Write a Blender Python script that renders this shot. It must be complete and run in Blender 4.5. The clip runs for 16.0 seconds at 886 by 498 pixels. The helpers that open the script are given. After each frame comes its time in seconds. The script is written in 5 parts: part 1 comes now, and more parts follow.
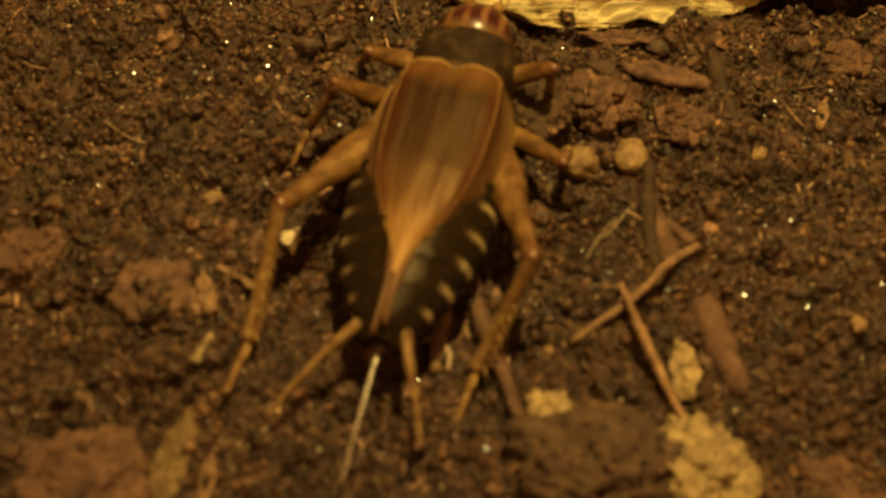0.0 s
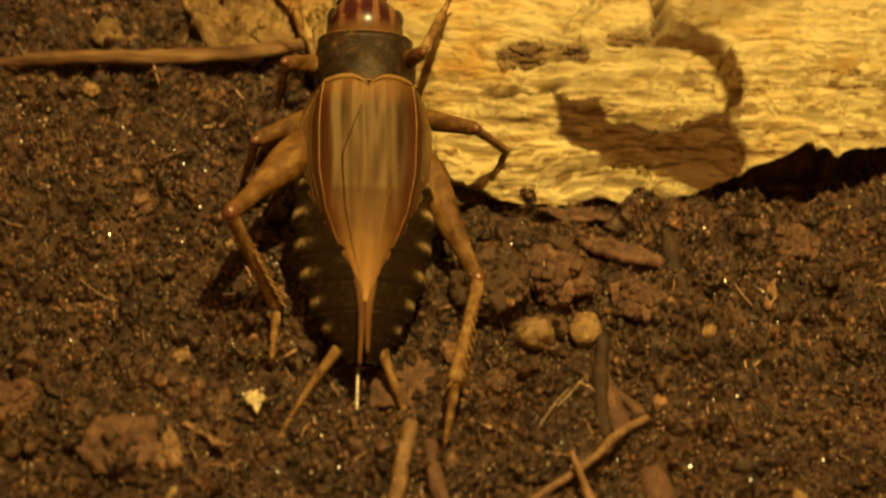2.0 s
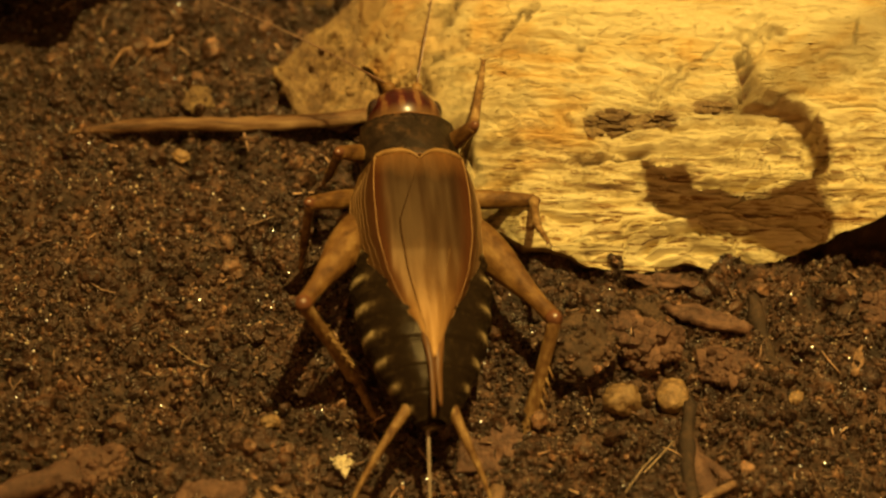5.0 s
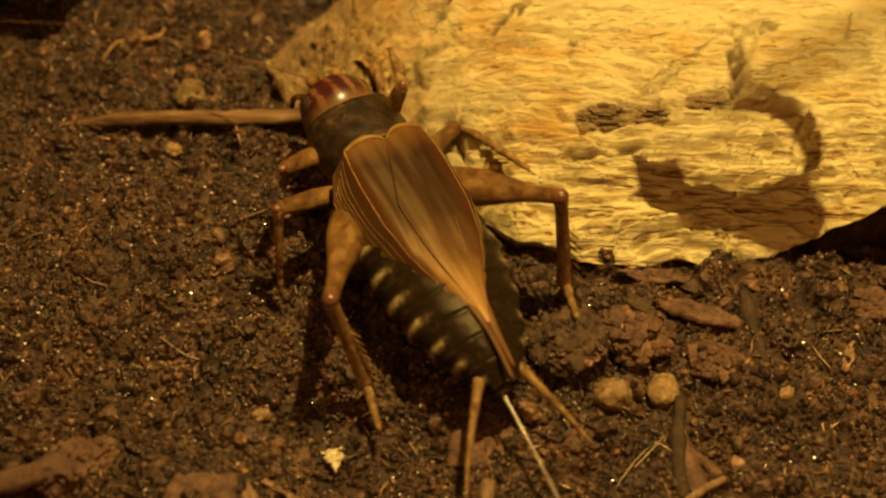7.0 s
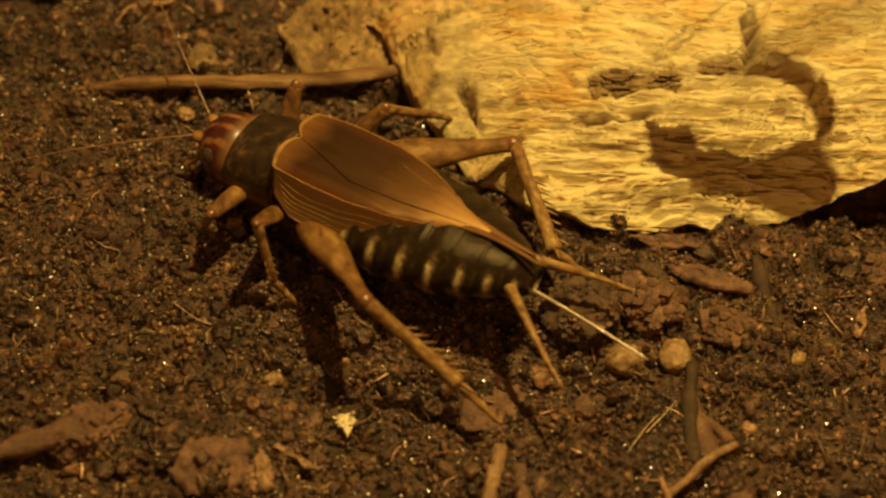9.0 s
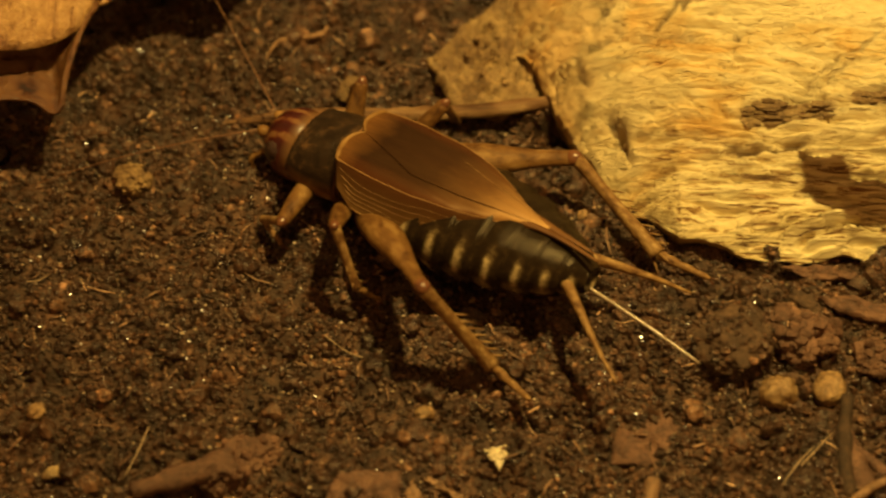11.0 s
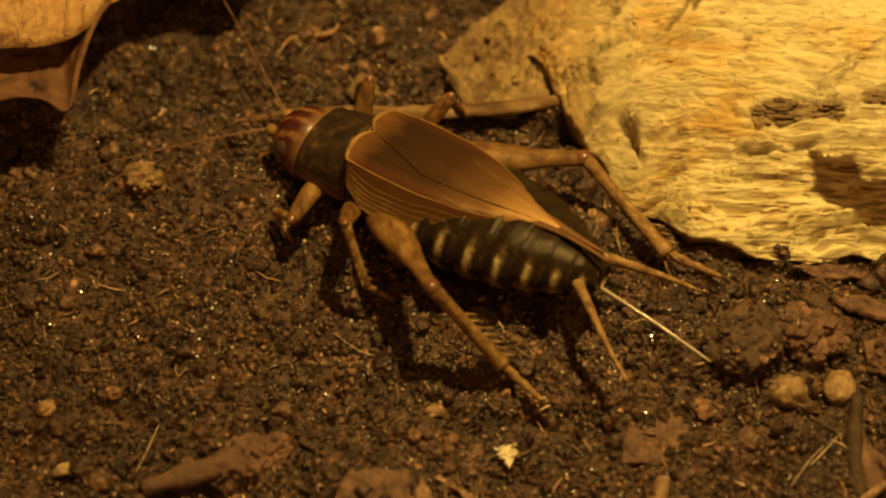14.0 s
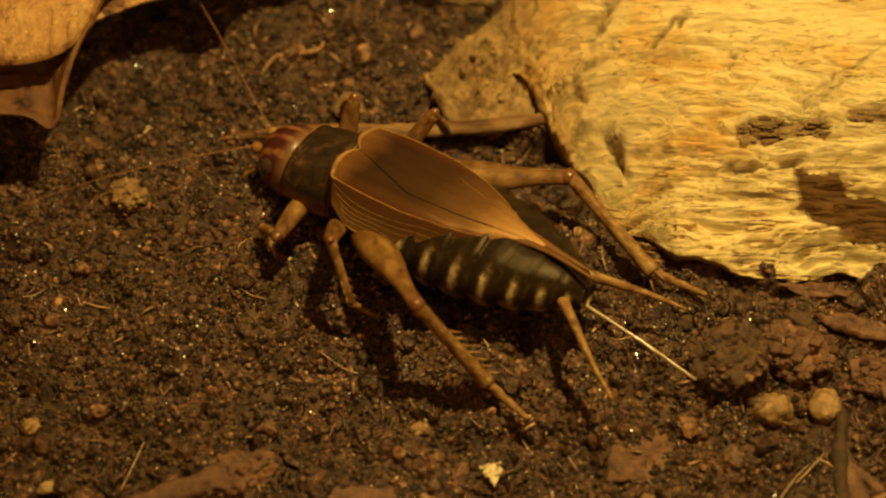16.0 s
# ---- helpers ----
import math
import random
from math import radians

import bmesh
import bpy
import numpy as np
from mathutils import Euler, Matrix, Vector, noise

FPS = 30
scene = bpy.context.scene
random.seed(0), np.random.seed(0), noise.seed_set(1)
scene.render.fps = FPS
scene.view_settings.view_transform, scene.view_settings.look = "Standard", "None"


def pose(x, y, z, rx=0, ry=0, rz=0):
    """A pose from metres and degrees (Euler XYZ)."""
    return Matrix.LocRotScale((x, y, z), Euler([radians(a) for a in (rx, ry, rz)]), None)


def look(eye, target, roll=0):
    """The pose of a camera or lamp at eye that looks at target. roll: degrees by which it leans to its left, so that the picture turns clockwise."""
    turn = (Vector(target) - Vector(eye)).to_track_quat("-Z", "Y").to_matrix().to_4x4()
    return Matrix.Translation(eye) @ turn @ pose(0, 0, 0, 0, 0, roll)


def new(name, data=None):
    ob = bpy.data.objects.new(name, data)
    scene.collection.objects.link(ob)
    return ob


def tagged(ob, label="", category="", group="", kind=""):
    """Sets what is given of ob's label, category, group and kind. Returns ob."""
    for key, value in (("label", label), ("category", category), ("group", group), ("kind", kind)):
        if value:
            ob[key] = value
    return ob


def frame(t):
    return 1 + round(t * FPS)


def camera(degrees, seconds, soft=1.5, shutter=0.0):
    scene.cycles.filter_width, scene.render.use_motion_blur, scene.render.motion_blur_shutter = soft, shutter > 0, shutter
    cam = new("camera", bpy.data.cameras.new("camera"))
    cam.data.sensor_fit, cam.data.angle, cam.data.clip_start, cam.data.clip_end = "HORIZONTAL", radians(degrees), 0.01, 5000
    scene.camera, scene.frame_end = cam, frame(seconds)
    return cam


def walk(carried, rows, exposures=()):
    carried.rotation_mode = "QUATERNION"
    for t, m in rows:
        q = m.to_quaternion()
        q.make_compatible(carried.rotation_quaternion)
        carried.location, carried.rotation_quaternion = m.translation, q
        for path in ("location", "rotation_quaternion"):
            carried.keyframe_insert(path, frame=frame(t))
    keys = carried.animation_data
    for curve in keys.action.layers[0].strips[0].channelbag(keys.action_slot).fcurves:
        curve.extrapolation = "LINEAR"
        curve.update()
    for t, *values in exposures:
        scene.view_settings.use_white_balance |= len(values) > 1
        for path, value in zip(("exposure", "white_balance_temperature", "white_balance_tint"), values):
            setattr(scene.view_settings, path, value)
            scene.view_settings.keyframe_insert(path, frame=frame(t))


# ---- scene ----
MM = 0.001
cam = camera(16.0, 16.0, soft=2.2, shutter=0.5)
# seconds, eye in millimetres, turn in degrees: a long lens that pans over the soil
ROWS = [
    (0.0, 0.42, -93.18, 127.44, 31.744, -2.059, -4.090),
    (0.5, 0.30, -94.29, 129.27, 31.878, -2.682, -3.773),
    (1.0, 0.17, -95.21, 130.80, 32.482, -3.214, -3.339),
    (1.5, 0.13, -95.51, 131.33, 33.518, -3.510, -3.122),
    (2.0, 0.03, -96.17, 132.35, 34.667, -3.655, -2.932),
    (2.5, -0.02, -96.53, 132.87, 36.533, -2.933, -2.488),
    (3.0, -0.04, -96.84, 133.25, 37.416, -2.396, -2.284),
    (3.5, -0.05, -96.97, 133.43, 37.150, -2.155, -2.029),
    (4.0, -0.06, -97.04, 133.55, 36.788, -2.193, -1.963),
    (4.2, -0.05, -96.97, 133.46, 36.572, -2.283, -1.974),
    (6.3, -0.02, -96.59, 132.96, 35.307, -2.533, -1.819),
    (6.5, -0.03, -96.72, 133.13, 35.419, -2.616, -1.806),
    (7.0, -0.03, -96.71, 133.12, 35.706, -2.656, -1.851),
    (7.5, -0.03, -96.71, 133.12, 35.659, -2.656, -1.851),
    (8.0, -0.03, -96.69, 133.09, 35.349, -2.552, -1.866),
    (8.2, -0.03, -96.75, 133.18, 35.051, -2.547, -1.840),
    (10.3, -0.02, -96.73, 133.15, 35.325, -1.498, -0.965),
    (10.5, -0.00, -96.49, 132.82, 35.445, -1.093, -0.786),
    (11.0, 0.00, -96.35, 132.61, 35.618, -0.158, -0.236),
    (11.5, -0.00, -96.27, 132.50, 35.852, 0.307, 0.228),
    (12.0, -0.00, -96.37, 132.64, 36.017, 0.147, 0.110),
    (12.5, 0.00, -96.37, 132.64, 36.000, -0.000, 0.000),
    (13.0, 0.00, -96.36, 132.63, 35.885, -0.050, 0.016),
    (13.5, 0.00, -96.36, 132.63, 35.757, -0.062, -0.019),
    (14.0, 0.00, -96.38, 132.66, 35.586, -0.086, -0.013),
    (14.5, -0.00, -96.42, 132.71, 35.588, -0.141, -0.028),
    (15.0, 0.00, -96.39, 132.67, 35.765, -0.201, -0.085),
    (15.5, 0.00, -96.35, 132.61, 35.874, -0.251, -0.132),
    (16.0, 0.00, -96.32, 132.58, 35.911, -0.329, -0.133),
]
cam.data.dof.use_dof, cam.data.dof.focus_distance, cam.data.dof.aperture_fstop = True, 0.1615, 40
walk(cam, [(t, pose(x * MM, y * MM, z * MM, rx, ry, rz)) for t, x, y, z, rx, ry, rz in ROWS])

# ---- light: one warm heat lamp above, and the dim warm room ----
world = bpy.data.worlds.new("room")
scene.world = world
world.use_nodes = True
world.node_tree.nodes["Background"].inputs[0].default_value = (1.0, 0.47, 0.14, 1)
world.node_tree.nodes["Background"].inputs[1].default_value = 0.45
lamp_data = bpy.data.lights.new("heat_lamp", "SPOT")
lamp_data.energy = 1.90
lamp_data.spot_size, lamp_data.spot_blend = radians(56), 1.0
lamp_data.color = (1.0, 0.745, 0.25)
lamp_data.shadow_soft_size = 0.0008
lamp = new("heat_lamp", lamp_data)
LAMP = (28.0, 17.0, 150.0)
lamp.matrix_basis = look([a * MM for a in LAMP], (0.019, 0.006, 0.0))
scene.view_settings.exposure = 0.0


# ---- materials ----
def material(name, rough=0.6, metal=0.0, coat=0.0, spec=0.5):
    m = bpy.data.materials.new(name)
    m.use_nodes = True
    b = m.node_tree.nodes["Principled BSDF"]
    b.inputs["Roughness"].default_value = rough
    b.inputs["Metallic"].default_value = metal
    b.inputs["Coat Weight"].default_value = coat
    b.inputs["Specular IOR Level"].default_value = spec
    return m, m.node_tree.nodes, m.node_tree.links, b


def coords(nodes, links, scale, stretch=(1, 1, 1), space="Object"):
    """Texture coordinates in units of millimetres over scale."""
    tc = nodes.new("ShaderNodeTexCoord")
    mp = nodes.new("ShaderNodeMapping")
    mp.inputs["Scale"].default_value = tuple(1000.0 / scale * s for s in stretch)
    links.new(tc.outputs[space], mp.inputs["Vector"])
    return mp.outputs["Vector"]


def noise_node(nodes, links, vec, detail=4, rough=0.6, distort=0.0):
    n = nodes.new("ShaderNodeTexNoise")
    n.inputs["Scale"].default_value = 1.0
    n.inputs["Detail"].default_value = detail
    n.inputs["Roughness"].default_value = rough
    n.inputs["Distortion"].default_value = distort
    links.new(vec, n.inputs["Vector"])
    return n.outputs["Fac"]


def ramp(nodes, links, fac, stops):
    r = nodes.new("ShaderNodeValToRGB")
    e = r.color_ramp.elements
    while len(e) < len(stops):
        e.new(0.5)
    for el, (p, c) in zip(e, stops):
        el.position = p
        el.color = (*c, 1)
    links.new(fac, r.inputs["Fac"])
    return r.outputs["Color"]


def blend(nodes, links, fac, a, b, mode="MIX"):
    x = nodes.new("ShaderNodeMix")
    x.data_type = "RGBA"
    x.blend_type = mode
    if isinstance(fac, float):
        x.inputs[0].default_value = fac
    else:
        links.new(fac, x.inputs[0])
    for socket, v in ((x.inputs[6], a), (x.inputs[7], b)):
        if isinstance(v, tuple):
            socket.default_value = (*v, 1)
        else:
            links.new(v, socket)
    return x.outputs[2]


def bump(nodes, links, bsdf, height, strength, depth_mm):
    bp = nodes.new("ShaderNodeBump")
    bp.inputs["Strength"].default_value = strength
    bp.inputs["Distance"].default_value = depth_mm * MM
    links.new(height, bp.inputs["Height"])
    links.new(bp.outputs["Normal"], bsdf.inputs["Normal"])


def earth(name, stops, rough=0.75, size=1.0, island=True, coat=0.0, strength=0.7, patches=False):
    """Soil, bark and chip colours: a ramp over noise, with a random shift for each grain or piece."""
    m, n, l, b = material(name, rough, coat=coat, spec=0.5)
    b.inputs["Specular Tint"].default_value = (1.0, 0.82, 0.60, 1)
    fac = noise_node(n, l, coords(n, l, size), 6, 0.7)
    base = ramp(n, l, fac, stops)
    rnd = n.new("ShaderNodeNewGeometry").outputs["Random Per Island"] if island else n.new("ShaderNodeObjectInfo").outputs["Random"]
    shift = ramp(n, l, rnd, [(0.0, (0.45, 0.42, 0.40)), (0.55, (0.9, 0.89, 0.88)), (0.80, (1.30, 1.30, 1.28)), (0.93, (2.2, 2.3, 2.25)), (1.0, (3.6, 3.8, 3.7))] if island else [(0.0, (0.75, 0.74, 0.72)), (1.0, (1.15, 1.12, 1.08))])
    colour = blend(n, l, 1.0, base, shift, "MULTIPLY")
    if patches:
        wide = ramp(n, l, noise_node(n, l, coords(n, l, 4.0), 5, 0.7), [(0.34, (0.55, 0.54, 0.52)), (0.47, (0.86, 0.85, 0.83)), (0.62, (1.25, 1.18, 1.08))])
        colour = blend(n, l, 1.0, colour, wide, "MULTIPLY")
    fine = noise_node(n, l, coords(n, l, size * 0.18), 5, 0.75)
    specks = ramp(n, l, noise_node(n, l, coords(n, l, 0.22), 3, 0.7), [(0.30, (0.45, 0.42, 0.40)), (0.5, (1, 1, 1)), (0.68, (1.25, 1.22, 1.15)), (0.76, (1.9, 1.8, 1.6))])
    l.new(blend(n, l, 1.0, colour, specks, "MULTIPLY"), b.inputs["Base Color"])
    bump(n, l, b, fine, strength, 0.15 * size)
    rr = n.new("ShaderNodeMapRange")
    rr.inputs["To Min"].default_value = max(0.05, rough - 0.3)
    rr.inputs["To Max"].default_value = min(1.0, rough + 0.2)
    l.new(fine, rr.inputs["Value"])
    l.new(rr.outputs["Result"], b.inputs["Roughness"])
    return m


SOIL = [(0.25, (0.0065, 0.0031, 0.0017)), (0.44, (0.023, 0.0110, 0.0055)), (0.60, (0.070, 0.0335, 0.0165)), (0.76, (0.19, 0.095, 0.047))]
M_SOIL = earth("soil", SOIL, 0.7, 1.2, False, patches=True)
M_CRUMB = earth("soil_crumb", SOIL, 0.30, 0.7, patches=True)
M_CLOD = earth("clod", [(0.25, (0.016, 0.0075, 0.0036)), (0.5, (0.050, 0.025, 0.0118)), (0.75, (0.115, 0.060, 0.028))], 0.8, 1.0, False)
M_REDBARK = earth("red_bark", [(0.25, (0.030, 0.013, 0.008)), (0.5, (0.10, 0.046, 0.025)), (0.8, (0.21, 0.105, 0.055))], 0.65, 1.4, False)
M_BARK = earth("bark_flake", [(0.25, (0.035, 0.018, 0.007)), (0.42, (0.115, 0.062, 0.022)), (0.66, (0.26, 0.165, 0.062))], 0.7, 1.6, False)
M_CHIP = earth("pale_chip", [(0.25, (0.09, 0.055, 0.026)), (0.5, (0.25, 0.165, 0.07)), (0.75, (0.44, 0.31, 0.135))], 0.6, 0.9, False)
M_TWIG = earth("twig", [(0.25, (0.06, 0.027, 0.012)), (0.5, (0.20, 0.105, 0.045)), (0.75, (0.36, 0.21, 0.11))], 0.55, 0.8, False)
M_ROT = earth("rotten_wood", [(0.25, (0.008, 0.0038, 0.0019)), (0.5, (0.024, 0.0115, 0.0052)), (0.75, (0.060, 0.030, 0.013))], 0.8, 0.9, False)
M_STONE = earth("pebble", [(0.25, (0.07, 0.036, 0.014)), (0.45, (0.20, 0.112, 0.042)), (0.75, (0.38, 0.24, 0.10))], 0.5, 0.6, False)
M_SLIVER = earth("splinter", [(0.25, (0.06, 0.030, 0.016)), (0.5, (0.17, 0.09, 0.045)), (0.75, (0.34, 0.21, 0.11))], 0.5, 0.8)
M_PALE = earth("pale_wood", [(0.3, (0.32, 0.24, 0.12)), (0.5, (0.50, 0.40, 0.22)), (0.75, (0.64, 0.55, 0.34))], 0.6, 0.8, False)
M_FIBRE = earth("root_fibre", [(0.2, (0.22, 0.14, 0.07)), (0.8, (0.42, 0.30, 0.17))], 0.5, 0.6, False)


def quartz_material():
    m, n, l, b = material("quartz_grain", 0.2, spec=0.9)
    rnd = n.new("ShaderNodeNewGeometry").outputs["Random Per Island"]
    l.new(ramp(n, l, rnd, [(0.0, (0.06, 0.034, 0.018)), (0.7, (0.15, 0.096, 0.049)), (1.0, (0.40, 0.29, 0.165))]), b.inputs["Base Color"])
    return m


M_QUARTZ = quartz_material()


def value_math(nodes, links, op, a, b):
    x = nodes.new("ShaderNodeMath")
    x.operation = op
    for socket, v in ((x.inputs[0], a), (x.inputs[1], b)):
        if isinstance(v, float):
            socket.default_value = v
        else:
            links.new(v, socket)
    return x.outputs[0]


def log_material():
    """Pale weathered wood: even straw colour, short dark fissures along the grain, brown stains; torn fibres on the front."""
    m, n, l, b = material("weathered_wood", 0.6, spec=0.3)
    fibre = noise_node(n, l, coords(n, l, 0.42, (0.10, 1, 0.6)), 7, 0.62, 0.6)
    knots = noise_node(n, l, coords(n, l, 1.3, (0.45, 1, 1)), 6, 0.7, 0.3)
    stain = noise_node(n, l, coords(n, l, 4.5, (0.4, 1, 1)), 5, 0.65, 0.8)
    speck = noise_node(n, l, coords(n, l, 0.8, (0.7, 1, 1)), 3, 0.6, 0.5)
    dash = noise_node(n, l, coords(n, l, 0.30, (0.22, 1, 0.8)), 4, 0.6, 0.9)
    slit = noise_node(n, l, coords(n, l, 0.36, (0.085, 1, 0.9)), 5, 0.62, 1.2)
    hair = noise_node(n, l, coords(n, l, 0.16, (0.2, 1, 0.8)), 5, 0.75, 0.8)
    at = n.new("ShaderNodeAttribute")
    at.attribute_name = "front"
    face = n.new("ShaderNodeMapRange")
    face.inputs["From Min"].default_value = 0.35
    face.inputs["From Max"].default_value = 0.62
    l.new(at.outputs["Fac"], face.inputs["Value"])
    face = face.outputs["Result"]
    front = ramp(n, l, fibre, [(0.26, (0.33, 0.20, 0.062)), (0.38, (0.49, 0.36, 0.135)), (0.50, (0.62, 0.48, 0.205)), (0.66, (0.70, 0.56, 0.26))])
    upper = ramp(n, l, knots, [(0.26, (0.51, 0.375, 0.145)), (0.42, (0.595, 0.455, 0.195)), (0.62, (0.645, 0.505, 0.225))])
    cut_u = ramp(n, l, dash, [(0.23, (0.38, 0.22, 0.11)), (0.32, (0.82, 0.71, 0.58)), (0.39, (1, 1, 1))])
    cut_f = ramp(n, l, slit, [(0.32, (0.24, 0.11, 0.04)), (0.41, (0.60, 0.44, 0.29)), (0.48, (1, 1, 1)), (0.60, (1.10, 1.10, 1.08))])
    c = blend(n, l, face, blend(n, l, 1.0, upper, cut_u, "MULTIPLY"), blend(n, l, 1.0, front, cut_f, "MULTIPLY"))
    st = ramp(n, l, stain, [(0.32, (0.84, 0.64, 0.36)), (0.40, (0.95, 0.86, 0.70)), (0.47, (1.0, 1.0, 1.0))])
    sp = ramp(n, l, speck, [(0.20, (0.40, 0.22, 0.10)), (0.26, (1, 1, 1))])
    rot_shade = n.new("ShaderNodeAttribute")
    rot_shade.attribute_name = "dirt_shade"
    c = blend(n, l, 1.0, blend(n, l, 1.0, c, st, "MULTIPLY"), sp, "MULTIPLY")
    worn = n.new("ShaderNodeAttribute")
    worn.attribute_name = "worn"
    c = blend(n, l, worn.outputs["Fac"], c, blend(n, l, 1.0, c, (1.0, 0.80, 0.62), "MULTIPLY"))
    # brown of old bark, which also paints the splits' shade
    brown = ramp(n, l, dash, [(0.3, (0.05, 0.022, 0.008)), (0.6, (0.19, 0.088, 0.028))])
    l.new(blend(n, l, rot_shade.outputs["Fac"], c, brown), b.inputs["Base Color"])
    deep = value_math(n, l, "MULTIPLY", value_math(n, l, "MINIMUM", blend(n, l, face, dash, slit), 0.44), 3.2)
    h = value_math(n, l, "ADD", value_math(n, l, "MULTIPLY", hair, 0.5), value_math(n, l, "ADD", value_math(n, l, "MULTIPLY", fibre, 0.8), knots))
    bump(n, l, b, value_math(n, l, "ADD", h, deep), 0.9, 0.42)
    return m


M_LOG = log_material()


def leaf_material(name="dry_leaf", tint=(1.0, 1.0, 1.0)):
    m, n, l, b = material(name, 0.38, spec=0.45)
    f1 = noise_node(n, l, coords(n, l, 2.6), 6, 0.7, 0.8)
    base = ramp(n, l, f1, [(0.33, (0.030, 0.011, 0.004)), (0.40, (0.20, 0.082, 0.022)), (0.48, (0.45, 0.24, 0.074)), (0.72, (0.62, 0.39, 0.15))])
    f2 = noise_node(n, l, coords(n, l, 0.5), 6, 0.75)
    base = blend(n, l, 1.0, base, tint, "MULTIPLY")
    l.new(blend(n, l, 1.0, base, ramp(n, l, f2, [(0.3, (0.6, 0.52, 0.45)), (0.6, (1, 1, 1))]), "MULTIPLY"), b.inputs["Base Color"])
    bump(n, l, b, value_math(n, l, "ADD", f2, value_math(n, l, "MULTIPLY", f1, 1.5)), 0.8, 0.3)
    return m


M_LEAF = leaf_material()
# the same leaf darkened: shade inside the curl is put into the colour
M_LEAF_SHADED = leaf_material("leaf_shaded", (0.30, 0.22, 0.17))


def chitin(name, stops, size=1.0, rough=0.35, coat=0.3, stretch=(1, 1, 1), strength=0.25, through_light=0.0, spec=0.35):
    """Insect shell: a colour ramp over noise, a thin gloss and fine wrinkles."""
    m, n, l, b = material(name, rough, coat=coat, spec=spec)
    b.inputs["Specular Tint"].default_value = (1.0, 0.80, 0.55, 1)
    b.inputs["Coat Roughness"].default_value = 0.22
    fac = noise_node(n, l, coords(n, l, size, stretch), 5, 0.6, 0.3)
    l.new(ramp(n, l, fac, stops), b.inputs["Base Color"])
    b.inputs["Subsurface Weight"].default_value = through_light
    b.inputs["Subsurface Radius"].default_value = (0.0009, 0.0004, 0.00015)
    b.inputs["Subsurface Scale"].default_value = 1.0
    bump(n, l, b, noise_node(n, l, coords(n, l, size * 0.15), 4, 0.7), strength, 0.05)
    return m


M_LEG = chitin("amber_leg", [(0.32, (0.032, 0.0115, 0.0032)), (0.44, (0.085, 0.036, 0.0090)), (0.56, (0.130, 0.061, 0.0155)), (0.70, (0.21, 0.112, 0.032))], 0.75, 0.40, 0.0, (1.2, 0.7, 1.2), 1.0, spec=0.22)
M_TIBIA = chitin("tibia", [(0.32, (0.055, 0.022, 0.007)), (0.46, (0.14, 0.068, 0.020)), (0.58, (0.21, 0.117, 0.038)), (0.72, (0.32, 0.20, 0.075))], 0.42, 0.45, 0.02, (1, 0.7, 1), 0.9, spec=0.2)
M_KNEE = chitin("dark_knee", [(0.3, (0.045, 0.014, 0.006)), (0.7, (0.13, 0.048, 0.016))], 0.5, 0.3)


def abdomen_material():
    """Black back with ragged cream marks; where they lie is given by the mesh's own mark value."""
    m, n, l, b = material("banded_abdomen", 0.22, coat=0.0, spec=0.10)
    b.inputs["Specular Tint"].default_value = (1.0, 0.75, 0.45, 1)
    b.inputs["Coat Roughness"].default_value = 0.18
    at = n.new("ShaderNodeAttribute")
    at.attribute_name = "mark"
    nz = noise_node(n, l, coords(n, l, 0.40), 6, 0.72)
    add = n.new("ShaderNodeMath")
    add.operation = "MULTIPLY_ADD"
    add.inputs[1].default_value = 0.85
    l.new(nz, add.inputs[0])
    l.new(at.outputs["Fac"], add.inputs[2])
    l.new(ramp(n, l, add.outputs[0], [(0.45, (0.010, 0.0058, 0.0026)), (0.62, (0.026, 0.015, 0.0065)), (0.80, (0.095, 0.062, 0.025)), (1.0, (0.33, 0.235, 0.105))]), b.inputs["Base Color"])
    bump(n, l, b, noise_node(n, l, coords(n, l, 0.12), 4, 0.7), 0.4, 0.05)
    return m


M_ABDOMEN = abdomen_material()


def pronotum_material():
    """Dark mottled shield whose lower sides turn amber."""
    m, n, l, b = material("pronotum", 0.34, coat=0.0, spec=0.26)
    b.inputs["Specular Tint"].default_value = (1.0, 0.80, 0.55, 1)
    tc = n.new("ShaderNodeTexCoord")
    sep = n.new("ShaderNodeSeparateXYZ")
    l.new(tc.outputs["Object"], sep.inputs["Vector"])
    blot = noise_node(n, l, coords(n, l, 0.9), 6, 0.68, 0.4)
    top = ramp(n, l, blot, [(0.36, (0.006, 0.0036, 0.0019)), (0.54, (0.018, 0.0100, 0.0046)), (0.64, (0.060, 0.029, 0.0105)), (0.78, (0.14, 0.069, 0.023))])
    side = ramp(n, l, blot, [(0.30, (0.05, 0.019, 0.006)), (0.50, (0.12, 0.050, 0.013)), (0.72, (0.21, 0.105, 0.030))])
    down = n.new("ShaderNodeMapRange")
    down.inputs["From Min"].default_value = 0.0
    down.inputs["From Max"].default_value = -0.0008
    l.new(value_math(n, l, "ADD", sep.outputs["Z"], value_math(n, l, "MULTIPLY", blot, 0.0006)), down.inputs["Value"])
    l.new(blend(n, l, down.outputs["Result"], top, side), b.inputs["Base Color"])
    bump(n, l, b, value_math(n, l, "ADD", blot, noise_node(n, l, coords(n, l, 0.16), 4, 0.7)), 0.7, 0.06)
    return m


